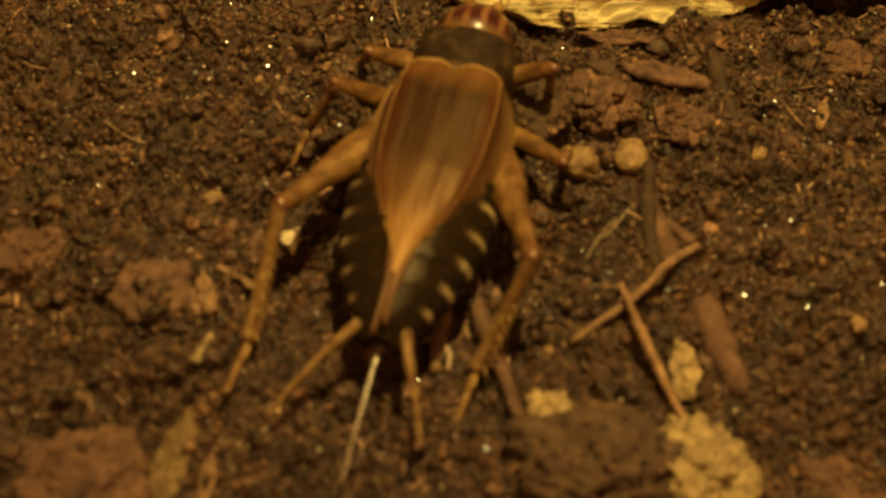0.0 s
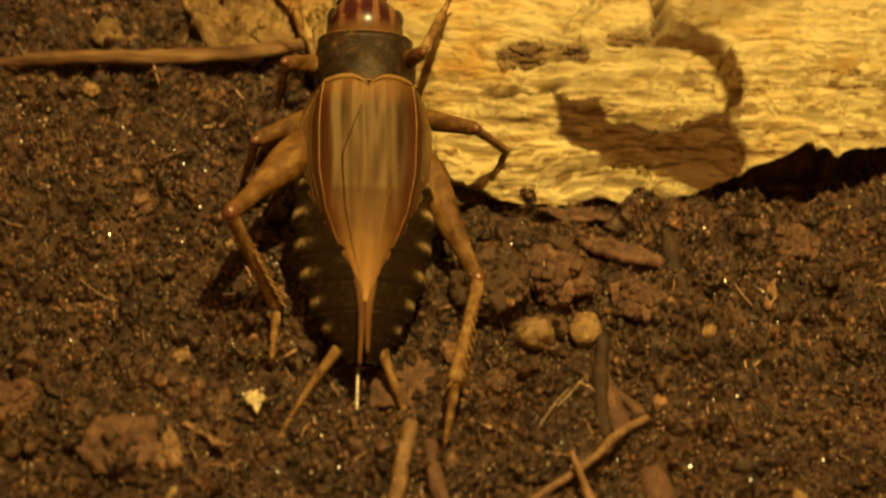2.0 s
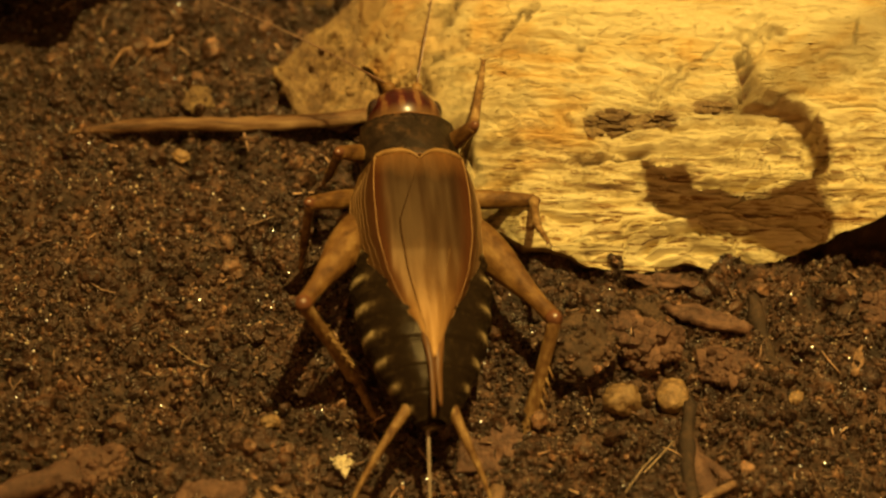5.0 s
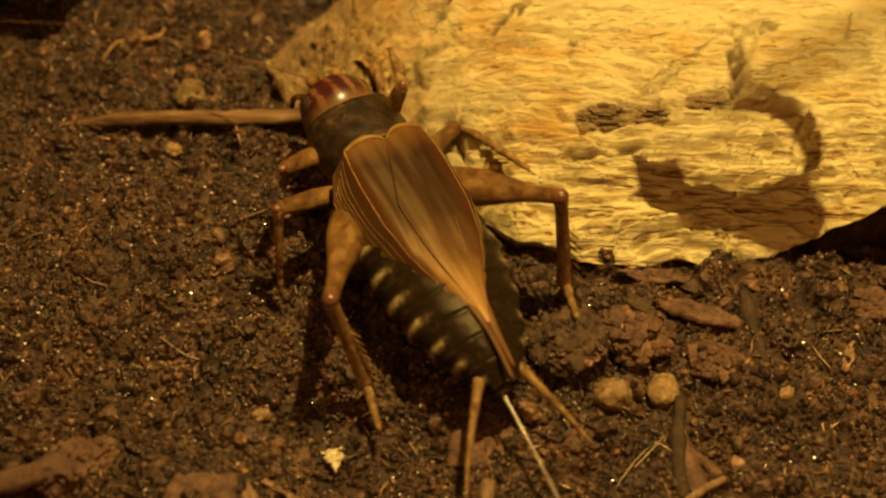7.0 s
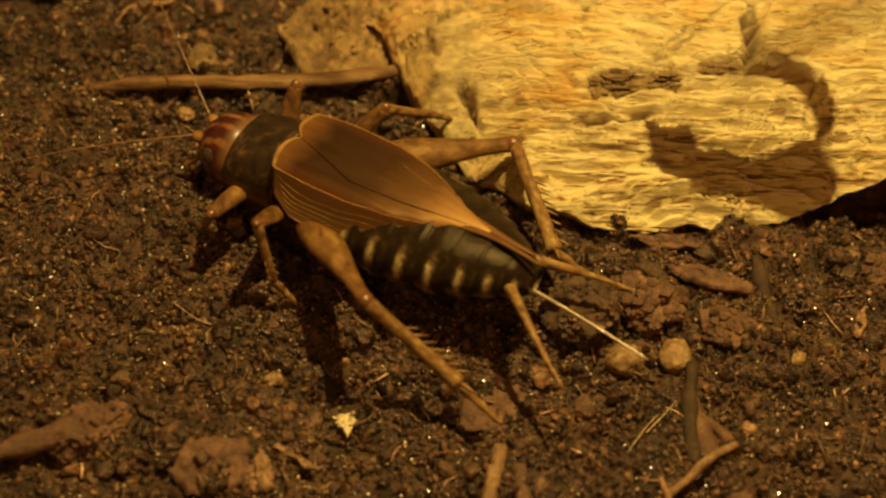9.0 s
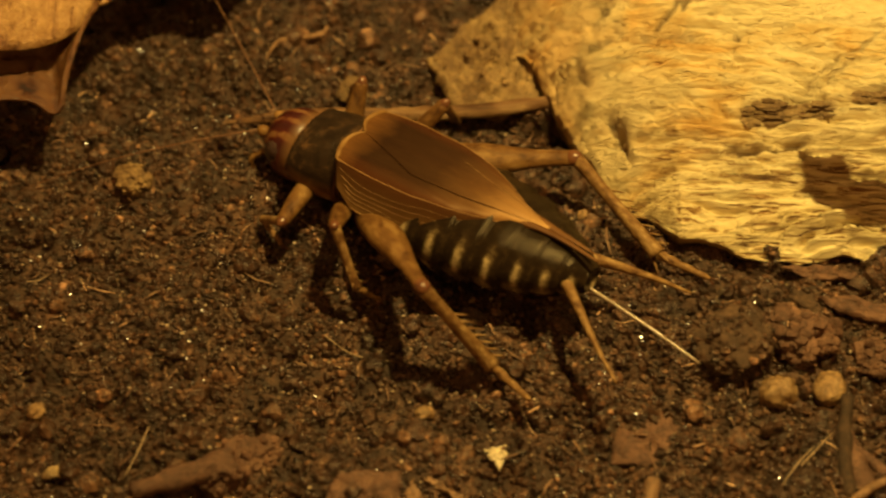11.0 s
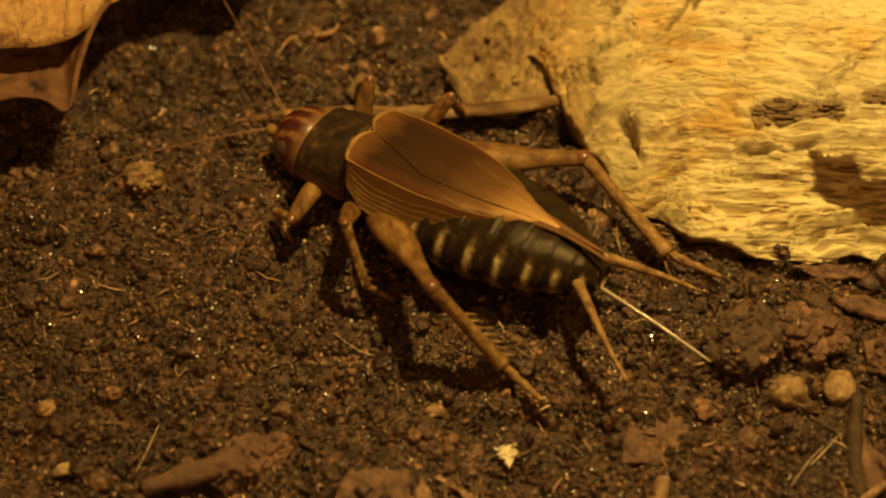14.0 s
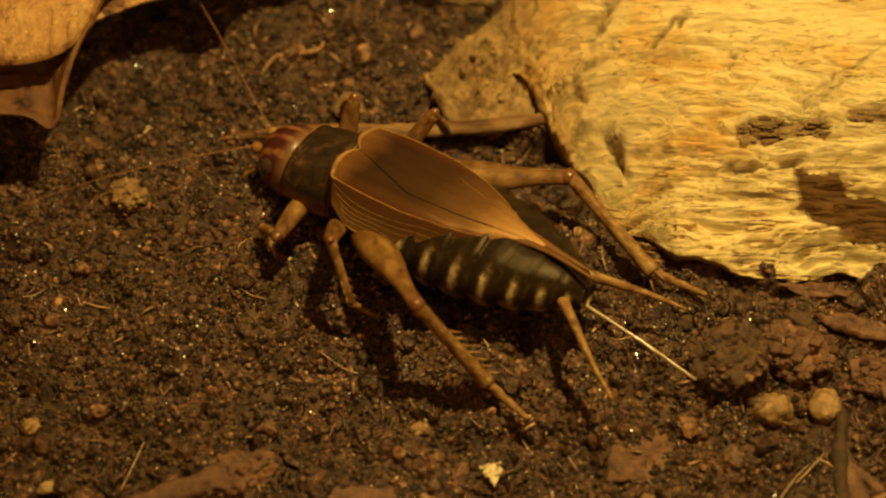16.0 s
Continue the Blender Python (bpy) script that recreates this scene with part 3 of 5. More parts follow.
def log_height(x, y):
    """Height of the weathered upper face over the soil's level."""
    s = np.maximum(y - front_y(x), 0.0)
    z = 0.6 + 5.2 * (1 - np.exp(-s / 6.0)) + 0.05 * s
    grain = y + 0.06 * x + 0.9 * smooth_noise(x * 0.3, y, 2.6, 21)
    low = np.exp(-s / 7.0) * np.clip(0.3 + s, 0, 1)
    z = z + 0.32 * smooth_noise(x * 0.4, y, 3.0, 22) + (0.06 + 0.40 * low) * smooth_noise(x * 0.4, grain, 0.9, 23)
    z = z + (0.04 + 0.26 * low) * smooth_noise(x * 0.28, grain, 0.42, 24) + 0.09 * smooth_noise(x * 0.7, y, 0.5, 31) + 0.05 * smooth_noise(x, y, 0.25, 38)
    # the broken end is rough and pitted
    rough_end = np.exp(-np.maximum(x - 5.0, 0) / 2.6)
    z = z + rough_end * (0.42 * smooth_noise(x, y, 0.8, 51) + 0.26 * smooth_noise(x, y, 0.4, 52))
    # torn fibres that lie over one another like thin shingles
    saw = np.mod(grain * 1.5 + 1.9 * smooth_noise(x * 0.16, grain, 1.0, 35) + 0.12 * smooth_noise(x * 0.4, y, 0.5, 36), 1.0)
    z = z + (0.04 + 0.85 * low) * saw * np.maximum(0.08, 0.55 + 0.9 * smooth_noise(x * 0.28, y, 1.3, 37))
    hairs = 1 - 2 * np.abs(smooth_noise(x * 0.16, grain + 0.12 * smooth_noise(x * 0.4, y, 0.8, 41), 0.34, 40))
    z = z + (0.04 + 0.30 * low) * hairs
    # the smooth upper layer breaks off along a ragged line above the torn face
    brink = np.interp(x, [8, 10, 13, 16, 19, 22, 25, 30], [6.0, 4.6, 3.3, 2.75, 2.85, 3.1, 3.4, 2.6]) + 0.35 * smooth_noise(x, y * 0.3, 1.1, 53) + 0.15 * smooth_noise(x, y, 0.45, 54)
    z = z - 0.45 / (1 + np.exp((y - brink) / 0.09)) * np.clip((x - 7) / 3, 0, 1)
    # narrow splits that follow the grain and break off
    for sx, size, seed, deep in ((0.10, 0.9, 42, 0.80), (0.14, 0.55, 44, 0.65), (0.2, 0.4, 46, 0.42)):
        g = np.abs(smooth_noise(x * sx, grain + 0.10 * smooth_noise(x * 0.4, y, 0.7, seed + 20), size, seed))
        z = z - deep * (0.22 + 0.9 * low) * np.exp(-(g / 0.08) ** 2) * np.clip(0.6 + 1.6 * smooth_noise(x * 0.3, y, 1.3, seed + 1), 0, 1)
    # terraces of torn fibre on the lower face
    ridge = smooth_noise(x * 0.16, grain, 1.3, 32)
    z = z + 0.28 * low * np.tanh(ridge * 5)
    # broken layers: the wood to the right lies higher, its ragged edge runs down the face
    edge = np.interp(y, [-3, 0.5, 2.5, 4.2, 4.8, 5.6, 9.5, 11], [29.5, 29.0, 28.6, 28.0, 26.6, 25.2, 25.3, 27.5]) + 0.5 * smooth_noise(x * 0.4, y, 1.1, 25) + 0.2 * smooth_noise(x, y, 0.4, 33)
    step = 1 / (1 + np.exp(-(x - edge) / 0.12))
    fade = np.clip((11.5 - y) / 3.0, 0, 1) * np.clip((40 - x) / 8, 0, 1)
    z = z + 0.75 * step * fade
    # over the hollow the front edge hangs free of the soil
    z = z + 1.1 * np.clip((x - 26.0) / 2.5, 0, 1) * np.exp(-s / 3.0)
    # sunken strips that hold old bark
    for cx, cy, hx, hy in ((18.7, 4.3, 2.7, 0.66), (22.9, 5.0, 1.15, 0.6)):
        d = np.exp(-(((x - cx) / hx) ** 4 + ((y - cy - 0.06 * (x - cx)) / hy) ** 4))
        z = z - 0.45 * d * (0.8 + 0.5 * smooth_noise(x, y, 0.5, 26))
    # cracks near the upper end and along the grain
    for cx, cy, ang, ln, wd, dp in CRACKS:
        ca, sa = math.cos(radians(ang)), math.sin(radians(ang))
        u, v = (x - cx) * ca + (y - cy) * sa, -(x - cx) * sa + (y - cy) * ca
        v = v + 0.28 * smooth_noise(x, y, 0.8, 27) + 0.12 * smooth_noise(x, y, 0.3, 34)
        z = z - dp * np.exp(-(u / ln) ** 4 - (v / wd) ** 2)
    return z


def log_dirt_shade(x, y):
    """How brown the wood is, 0 to 1: old bark remains, plus shade painted into the splits."""
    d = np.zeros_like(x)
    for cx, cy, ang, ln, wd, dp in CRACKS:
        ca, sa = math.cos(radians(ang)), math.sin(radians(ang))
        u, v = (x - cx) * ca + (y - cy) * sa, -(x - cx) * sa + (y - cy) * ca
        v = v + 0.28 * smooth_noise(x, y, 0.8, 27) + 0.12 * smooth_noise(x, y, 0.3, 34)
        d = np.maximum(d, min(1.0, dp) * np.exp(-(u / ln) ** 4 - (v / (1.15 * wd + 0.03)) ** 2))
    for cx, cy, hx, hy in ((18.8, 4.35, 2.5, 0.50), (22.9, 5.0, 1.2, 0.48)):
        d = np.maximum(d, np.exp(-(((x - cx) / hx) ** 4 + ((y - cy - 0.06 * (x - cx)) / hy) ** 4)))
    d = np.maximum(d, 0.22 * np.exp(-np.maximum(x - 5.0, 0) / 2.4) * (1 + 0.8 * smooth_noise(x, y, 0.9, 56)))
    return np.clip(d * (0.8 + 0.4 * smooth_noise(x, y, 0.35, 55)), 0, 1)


def build_log():
    xs = np.concatenate([np.arange(4.6, 37, 0.11), np.arange(37, 61, 0.8)])
    k = np.concatenate([np.linspace(0, 1, 340) * 22, np.linspace(22.6, 40, 16)])
    gx = np.repeat(xs[None, :], len(k), 0)
    fy = front_y(xs) + 0.35 * smooth_noise(xs, xs * 0, 2.2, 28) + 0.10 * np.abs(smooth_noise(xs, xs * 0, 0.9, 29))
    gy = fy[None, :] + k[:, None]
    gx = gx + (0.7 * smooth_noise(gy, gx * 0.1, 1.6, 30) + 0.3 * smooth_noise(gy, gx * 0.1, 0.6, 39)) * np.exp(-(gx - 4.6) / 2.5)
    gz = log_height(gx, gy)
    end = np.clip((gx - 4.6) / 2.2, 0, 1)
    gz = gz * (0.35 + 0.65 * np.sqrt(1 - (1 - end) ** 2))
    w, h = len(xs), len(k)
    top = np.stack([gx, gy, gz], -1)
    lift = np.interp(xs, [0, 22, 26, 29, 60], [-1.2, -1.2, 0.2, 1.4, 1.6])
    low_z = np.minimum(lift, gz[0] - 0.35)
    # under edge and underside
    edge1 = np.stack([xs, gy[0] + 0.15, gz[0] - 0.25], -1)[None]
    edge2 = np.stack([xs, gy[0] + 0.9, low_z], -1)[None]
    under = np.stack([xs, gy[-1], low_z * 0 - 1.5], -1)[None]
    allv = np.concatenate([under, edge2, edge1, top], 0)
    hh = allv.shape[0]
    i = np.arange(w * hh).reshape(hh, w)
    faces = np.stack([i[:-1, :-1], i[:-1, 1:], i[1:, 1:], i[1:, :-1]], -1).reshape(-1, 4).tolist()
    faces.append([int(a) for a in i[:, 0]])
    faces.append([int(a) for a in i[::-1, -1]])
    back = np.stack([i[-1, :-1], i[-1, 1:], i[0, 1:], i[0, :-1]], -1).tolist()
    ob = link_mesh("log", allv.reshape(-1, 3).tolist(), faces + back, M_LOG)
    low = np.exp(-np.concatenate([np.zeros((3, w)), np.repeat(k[:, None], w, 1)], 0) / 7.0) * np.clip((gx[:1] - 8.5) / 4, 0, 1)
    ob.data.attributes.new("front", "FLOAT", "POINT").data.foreach_set("value", low.reshape(-1).tolist())
    warm = np.concatenate([np.ones((3, w)), np.clip(np.exp(-np.maximum(gx - 6.5, 0) / 3.0) * (1.0 + 0.4 * smooth_noise(gx, gy, 1.1, 57)), 0, 1)], 0)
    ob.data.attributes.new("worn", "FLOAT", "POINT").data.foreach_set("value", warm.reshape(-1).tolist())
    dirt_shade = np.concatenate([np.zeros((3, w)), log_dirt_shade(gx, gy)], 0)
    ob.data.attributes.new("dirt_shade", "FLOAT", "POINT").data.foreach_set("value", dirt_shade.reshape(-1).tolist())
    return tagged(ob, "pale weathered fibrous piece of wood lying on soil", "log")


log = build_log()


def bark_patch(x, y, hx, hy, count, seed):
    """Crumbs of old bark left in a hollow of the log."""
    rng = random.Random(seed)
    bm = bmesh.new()
    for _ in range(count):
        px, py = x + hx * rng.uniform(-1, 1), y + hy * rng.uniform(-1, 1)
        py += 0.06 * (px - x)
        pz = float(log_height(np.array([px]), np.array([py]))[0])
        made = bmesh.ops.create_icosphere(bm, subdivisions=1, radius=rng.uniform(0.10, 0.28))["verts"]
        k = Vector((rng.uniform(0.9, 2.4), rng.uniform(0.5, 1.0), rng.uniform(0.25, 0.6)))
        for v in made:
            v.co = v.co * (1 + rng.uniform(-0.4, 0.4)) * k + Vector((px, py, pz))
    tagged(part("bark_remnant", bm, M_BARK, log, "brown crumbly remains of old bark", smooth=False), kind="stuff")


bark_patch(18.8, 4.3, 2.2, 0.42, 150, 2)
bark_patch(22.9, 5.0, 0.95, 0.38, 55, 5)


# ---- things round the log ----
twig("stick", [(-10.7, 6.8, 0.15), (-8.3, 6.9, 0.45), (-5.3, 7.0, 0.6), (-0.8, 7.0, 0.6), (3.7, 7.3, 0.7), (6.7, 7.8, 0.7)], [0.10, 0.32, 0.40, 0.42, 0.42, 0.4], M_STICK, "straight brown twig lying on soil against the log", seed=1, wob=0.05, on_soil=False)

BARK = [(-3.3, -0.8), (-1.2, 1.9), (1.6, 4.9), (2.6, 4.4), (2.7, 0.2), (2.9, -3.4), (0.5, -4.0), (-1.8, -3.6)]
flake("bark_piece", 3.2, 11.2, BARK, 1.1, M_BARK, "rough light brown piece of bark leaning on the log", "bark", tilt=(4, 6), seed=3, lift=0.45, relief=0.9, rings=26, coat=90)
clod("bark_chunk", 2.9, 18.7, 4.4, 2.2, 1.6, 6, M_BARK, "brown chunk of bark behind the log's end", "bark", 5, 0.35, 0.25)
flake("bark_chip", -4.0, 9.1, [(-1.0, -0.3), (-0.3, 0.9), (0.9, 0.5), (1.0, -0.5), (-0.4, -0.8)], 0.25, M_BARK, "small square chip of bark on soil", "bark chip", tilt=(12, -6), seed=4, lift=0.3)
flake("bark_chip", 4.9, 1.1, [(-0.85, -1.3), (-0.8, 1.3), (0.7, 1.4), (0.9, -1.2)], 0.7, M_CLOD, "blunt brown chip of bark on soil", "bark chip", tilt=(14, 4), seed=5, lift=0.3)
flake("bark_chip", 22.2, -5.6, [(-2.4, 0.4), (-1.2, 0.8), (1.0, 0.5), (2.4, -0.1), (2.2, -0.5), (0.2, -0.7), (-1.6, -0.3)], 0.5, M_REDBARK, "long reddish brown bark chip on soil", "bark chip", tilt=(-6, 3), turn=-9, seed=6, lift=0.25)
clump("soil_clump", 18.9, -6.9, 1.7, 1.35, 0.9, M_REDBARK, "crumbly reddish brown clump of bark and soil", "clump", 8, 130, 0.5)
clump("soil_clump", 23.0, -8.3, 1.3, 1.0, 0.5, M_REDBARK, "small reddish brown clump beside a bark chip", "clump", 90, 50, 0.42)
clod("clod", 15.5, -7.7, 2.0, 1.8, 1.1, 15, M_CLOD, "round crumbly brown clod half sunk in soil", "clod", 41, 0.4, 0.3, coat=150, coat_mat=M_CRUMB)
clod("clod", 19.2, -5.0, 0.95, 0.6, 0.55, -35, M_CLOD, "blunt dark clod between two bark pieces", "clod", 42, 0.35, 0.3)
twig("stick", [(24.8, -3.7, 0.05), (25.1, -5.8, 0.2), (25.5, -8.2, 0.0)], [0.36, 0.45, 0.34], M_ROT, "short dark rotten stick in soil", seed=21, wob=0.3)
twig("stick", [(21.0, -10.4, 0.15), (20.6, -13.3, 0.3), (20.6, -16.4, 0.2)], [0.36, 0.42, 0.38], M_ROT, "dark rotten stick half sunk in soil", seed=22, wob=0.3)
flake("bark_chip", 20.1, -2.95, [(-2.0, 0.1), (-1.2, 0.4), (0.6, 0.35), (2.0, 0.1), (1.6, -0.3), (-0.6, -0.35)], 0.3, M_REDBARK, "thin brown strip of bark under the log's edge", "bark chip", tilt=(10, 2), turn=-4, seed=23, lift=0.5)
flake("bark_chip", 29.8, -7.9, [(-0.25, -0.9), (-0.2, 0.5), (0.15, 0.9), (0.35, -0.2), (0.1, -0.9)], 0.2, M_TWIG, "small orange brown splinter on soil", "bark chip", tilt=(8, 4), turn=-12, seed=24, lift=0.3)
clump("soil_clump", 31.6, -4.6, 1.3, 1.0, 0.6, M_REDBARK, "crumbly brown clump of bark near the log", "clump", 43, 50, 0.4)
clod("pebble", 17.5, -10.5, 0.98, 0.85, 0.8, 20, M_STONE, "pitted pale brown pebble on soil", "pebble", 11, 0.3, 0.2, "two pebbles side by side")
clod("pebble", 20.2, -9.7, 0.85, 0.95, 0.75, -15, M_STONE, "smooth tan pebble on soil", "pebble", 12, 0.3, 0.16, "two pebbles side by side")
flake("wood_chip", 3.4, -13.7, [(-0.75, 0.35), (0.55, 0.6), (0.7, 0.25), (0.15, -0.8)], 0.2, M_PALE, "small pale triangular wood chip on soil", "wood chip", tilt=(10, 0), seed=7, lift=0.25)
twig("stick", [(-14.5, -16.4, 0.3), (-10.5, -14.8, 0.45), (-7.8, -13.3, 0.35)], [0.6, 0.75, 0.5], M_REDBARK, "short thick brown stick half sunk in soil", seed=2, wob=0.4)
twig("stick", [(20.7, -11.7, -0.3), (21.5, -15.6, -0.2), (23.0, -19.5, -0.15), (24.1, -23.2, -0.3)], [0.4, 0.7, 0.85, 0.6], M_REDBARK, "dark weathered stick half buried in soil", seed=3, wob=0.3)
twig("twig", [(16.2, -20.5, 0.4), (19.2, -18.6, 0.9), (21.3, -16.6, 1.0), (22.7, -15.7, 0.9)], [0.16, 0.24, 0.26, 0.2], M_TWIG, "thin bent brown twig on soil", seed=4, group="crossed twigs")
twig("twig", [(18.6, -18.3, 1.6), (19.5, -20.6, 1.2), (20.4, -22.8, 0.8), (21.1, -24.7, 0.5)], [0.12, 0.24, 0.24, 0.2], M_TWIG, "thin straight brown twig leaning on another twig", seed=5, group="crossed twigs")
twig("twig", [(21.1, -13.3, 0.2), (22.1, -14.3, 0.3), (22.9, -15.4, 0.25)], [0.18, 0.26, 0.2], M_REDBARK, "short reddish twig on soil", seed=6)
twig("twig", [(11.9, -16.6, 0.15), (12.1, -18.9, 0.35), (12.9, -21.7, 0.4), (13.9, -25.5, 0.2)], [0.35, 0.42, 0.36, 0.3], M_REDBARK, "reddish brown twig lying behind the cricket", seed=7)
twig("twig", [(11.0, -15.7, 0.1), (10.4, -18.3, 0.3), (9.8, -21.2, 0.2)], [0.35, 0.42, 0.3], M_TWIG, "short brown twig on soil", seed=8)
flake("wood_chip", 21.4, -22.0, [(-0.5, -1.5), (-0.75, 0.3), (-0.2, 1.5), (0.5, 1.0), (0.7, -0.4), (0.2, -1.7)], 0.2, M_CHIP, "pale oval wood chip on soil", "wood chip", tilt=(8, -10), seed=8, lift=0.2)
twig("root", [(9.4, -19.5, 0.4), (10.0, -19.6, 0.5), (10.5, -20.4, 0.5), (10.4, -21.3, 0.25)], [0.1, 0.15, 0.15, 0.1], M_FIBRE, "pale curled rootlet on soil", "root", seed=9, sides=8)
twig("root", [(-8.8, 11.3, 0.1), (-8.1, 12.1, 0.4), (-6.9, 12.4, 0.5), (-5.7, 12.9, 0.45), (-5.4, 13.9, 0.2)], [0.09, 0.14, 0.15, 0.14, 0.09], M_TWIG, "thin wavy brown root in soil", "root", seed=10, sides=8)
flake("leaf_bit", -2.6, -25.2, [(-1.2, -2.6), (-1.0, -0.4), (-0.2, 1.2), (0.9, 2.6), (1.3, 0.9), (0.6, -0.9), (-0.2, -2.5)], 0.2, M_BARK, "torn bit of dry brown leaf on soil", "leaf", tilt=(10, 12), seed=9, curl=0.05, lift=0.5)
clod("clod", -6.4, -26.2, 3.0, 2.6, 1.5, 12, M_REDBARK, "rounded reddish brown clod of earth", "clod", 13, 0.4, 0.32, coat=160)
clod("clod", 16.7, -26.4, 3.7, 2.8, 2.0, -8, M_CLOD, "large dark crumbly clod of earth", "clod", 14, 0.4, 0.36, coat=260, coat_mat=M_CRUMB)
clod("wood_lump", 21.6, -27.0, 2.1, 2.2, 1.1, 20, M_CHIP, "yellowish lump of rotten wood beside a dark clod", "wood", 15, 0.4, 0.55)
clod("wood_lump", 14.9, -23.8, 1.0, 1.1, 0.7, 40, M_CHIP, "small yellowish lump of rotten wood", "wood", 16, 0.35, 0.4)
clod("wood_lump", 17.8, -23.8, 1.0, 0.5, 0.5, 0, M_CHIP, "small yellowish lump of rotten wood", "wood", 17, 0.35, 0.4)
flake("bark_chip", -3.2, -16.5, [(-2.1, -0.3), (-1.4, 1.3), (0.3, 1.7), (1.9, 1.2), (2.1, -0.4), (0.6, -1.8), (-1.2, -1.6)], 0.5, M_REDBARK, "flat dark reddish chip half sunk in soil", "bark chip", tilt=(5, -4), seed=10, lift=0.0, relief=0.5)
flake("bark_chip", 11.1, -12.5, [(-2.1, -1.5), (-1.6, 1.0), (0.2, 1.9), (1.2, 1.2), (2.1, -0.6), (0.9, -1.9)], 0.45, M_REDBARK, "flat dark chip half sunk in soil", "bark chip", tilt=(4, 4), seed=11, lift=0.0, relief=0.5)
flake("bark_chip", -0.7, -16.7, [(-0.35, -1.2), (-0.45, 0.4), (-0.1, 1.3), (0.4, 0.5), (0.45, -1.0)], 0.25, M_TWIG, "small orange brown splinter on soil", "bark chip", tilt=(10, 5), turn=8, seed=12, lift=0.25)
flake("bark_chip", -1.0, -26.3, [(-0.4, -1.8), (-0.3, 0.6), (0.2, 1.6), (0.5, 0.2), (0.1, -1.7)], 0.25, M_TWIG, "small orange brown splinter on soil", "bark chip", tilt=(10, 5), turn=-8, seed=13, lift=0.25)
flake("bark_chip", -1.0, -19.8, [(-0.3, -0.9), (0.1, 0.8), (0.6, 0.8), (0.2, -0.8)], 0.18, M_CHIP, "small pale splinter on soil", "bark chip", tilt=(0, 5), turn=-20, seed=14, lift=0.25)
flake("bark_chip", -17.9, -14.6, [(-1.3, -0.3), (-0.8, 0.35), (1.0, 0.3), (1.2, -0.1), (0.3, -0.4)], 0.25, M_CHIP, "pale oval chip on soil", "bark chip", tilt=(6, 0), turn=2, seed=15, lift=0.25)
flake("bark_chip", 0.9, -15.8, [(-1.2, 0.5), (-0.9, 0.7), (0.9, -0.5), (1.2, -0.9), (0.4, -0.6)], 0.25, M_TWIG, "thin brown splinter on soil", "bark chip", seed=16, lift=0.25)
clod("clod", -9.5, -14.5, 1.9, 1.2, 0.9, 30, M_REDBARK, "reddish brown clod of earth", "clod", 18, 0.4, 0.4, coat=70)
clump("clod", -15.5, 3.0, 0.9, 0.8, 0.6, M_BARK, "light brown knobbly clod", "clod", 20, 40, 0.25)
clod("clod", 28.2, -27.8, 2.2, 1.3, 0.8, -20, M_REDBARK, "reddish brown clod of earth", "clod", 25, 0.45, 0.4, coat=80)
for x, y, r, seed in ((-0.1, -11.0, 0.4, 31), (-0.3, -11.2, 0.42, 32), (26.4, -10.2, 0.42, 33), (29.8, -20.2, 0.42, 34), (15.1, -20.9, 0.3, 35), (-4.9, 5.4, 0.45, 36), (-19.5, -11.6, 0.5, 37), (8.1, 0.4, 0.4, 38), (2.3, -4.4, 0.3, 39)):
    clod("grit", x, y, r, r * 0.85, r * 0.8, seed * 40, M_STONE, "tiny orange brown grain lying on soil", "grain", seed, 0.3, 0.25, "loose grains")

for k, pts in enumerate((((18.2, -15.2, 0.4), (19.1, -14.0, 0.6), (20.0, -12.7, 0.4)), ((-14.9, -15.2, 0.4), (-14.3, -13.8, 0.5), (-13.9, -12.2, 0.4)), ((-20.5, -3.8, 0.3), (-20.0, -3.4, 0.4), (-19.5, -2.9, 0.3)), ((-5.3, -6.6, 0.25), (-3.8, -7.8, 0.4), (-1.8, -8.6, 0.25)), ((17.2, -16.3, 0.4), (18.1, -15.1, 0.5), (19.0, -13.7, 0.4)))):
    twig("fibre", pts, [0.03, 0.04, 0.025], M_FIBRE, "hair-thin pale plant fibre on soil", "fibre", sides=6, seed=40 + k, group="loose fibres")


def sheet(name, front, back, bulge, mat, parent, seed, curl=0.0, n=44, label=""):
    """A thin uneven sheet between two edges, bowed by bulge in the middle, its front edge rolled by curl."""
    fa, ba = catmull(front, 10), catmull(back, 10)
    m = 26
    verts, faces = [], []
    for i in range(n):
        u = i / (n - 1)
        p, q = (c[min(int(u * (len(c) - 1)), len(c) - 2)].lerp(c[min(int(u * (len(c) - 1)) + 1, len(c) - 1)], u * (len(c) - 1) - min(int(u * (len(c) - 1)), len(c) - 2)) for c in (fa, ba))
        for j in range(m):
            v = j / (m - 1)
            r = p.lerp(q, v) + Vector(bulge) * math.sin(math.pi * v)
            r += Vector((0, 0, -curl)) * math.exp(-v * 9)
            w = min(1.0, v * 4)
            r += Vector((0, 0.3, 0.6)) * (0.55 * noise.noise(Vector((u * 5, v * 3, seed))) + 0.30 * noise.noise(Vector((u * 13, v * 9, seed + 3))) + 0.14 * noise.noise(Vector((u * 34, v * 16, seed + 5)))) * (0.4 + 0.6 * w)
            verts.append(r)
    for i in range(n - 1):
        for j in range(m - 1):
            faces.append((i * m + j, (i + 1) * m + j, (i + 1) * m + j + 1, i * m + j + 1))
    ob = link_mesh(name, verts, faces, mat, parent, label)
    mod = ob.modifiers.new("thickness", "SOLIDIFY")
    mod.thickness = 0.00025
    return ob


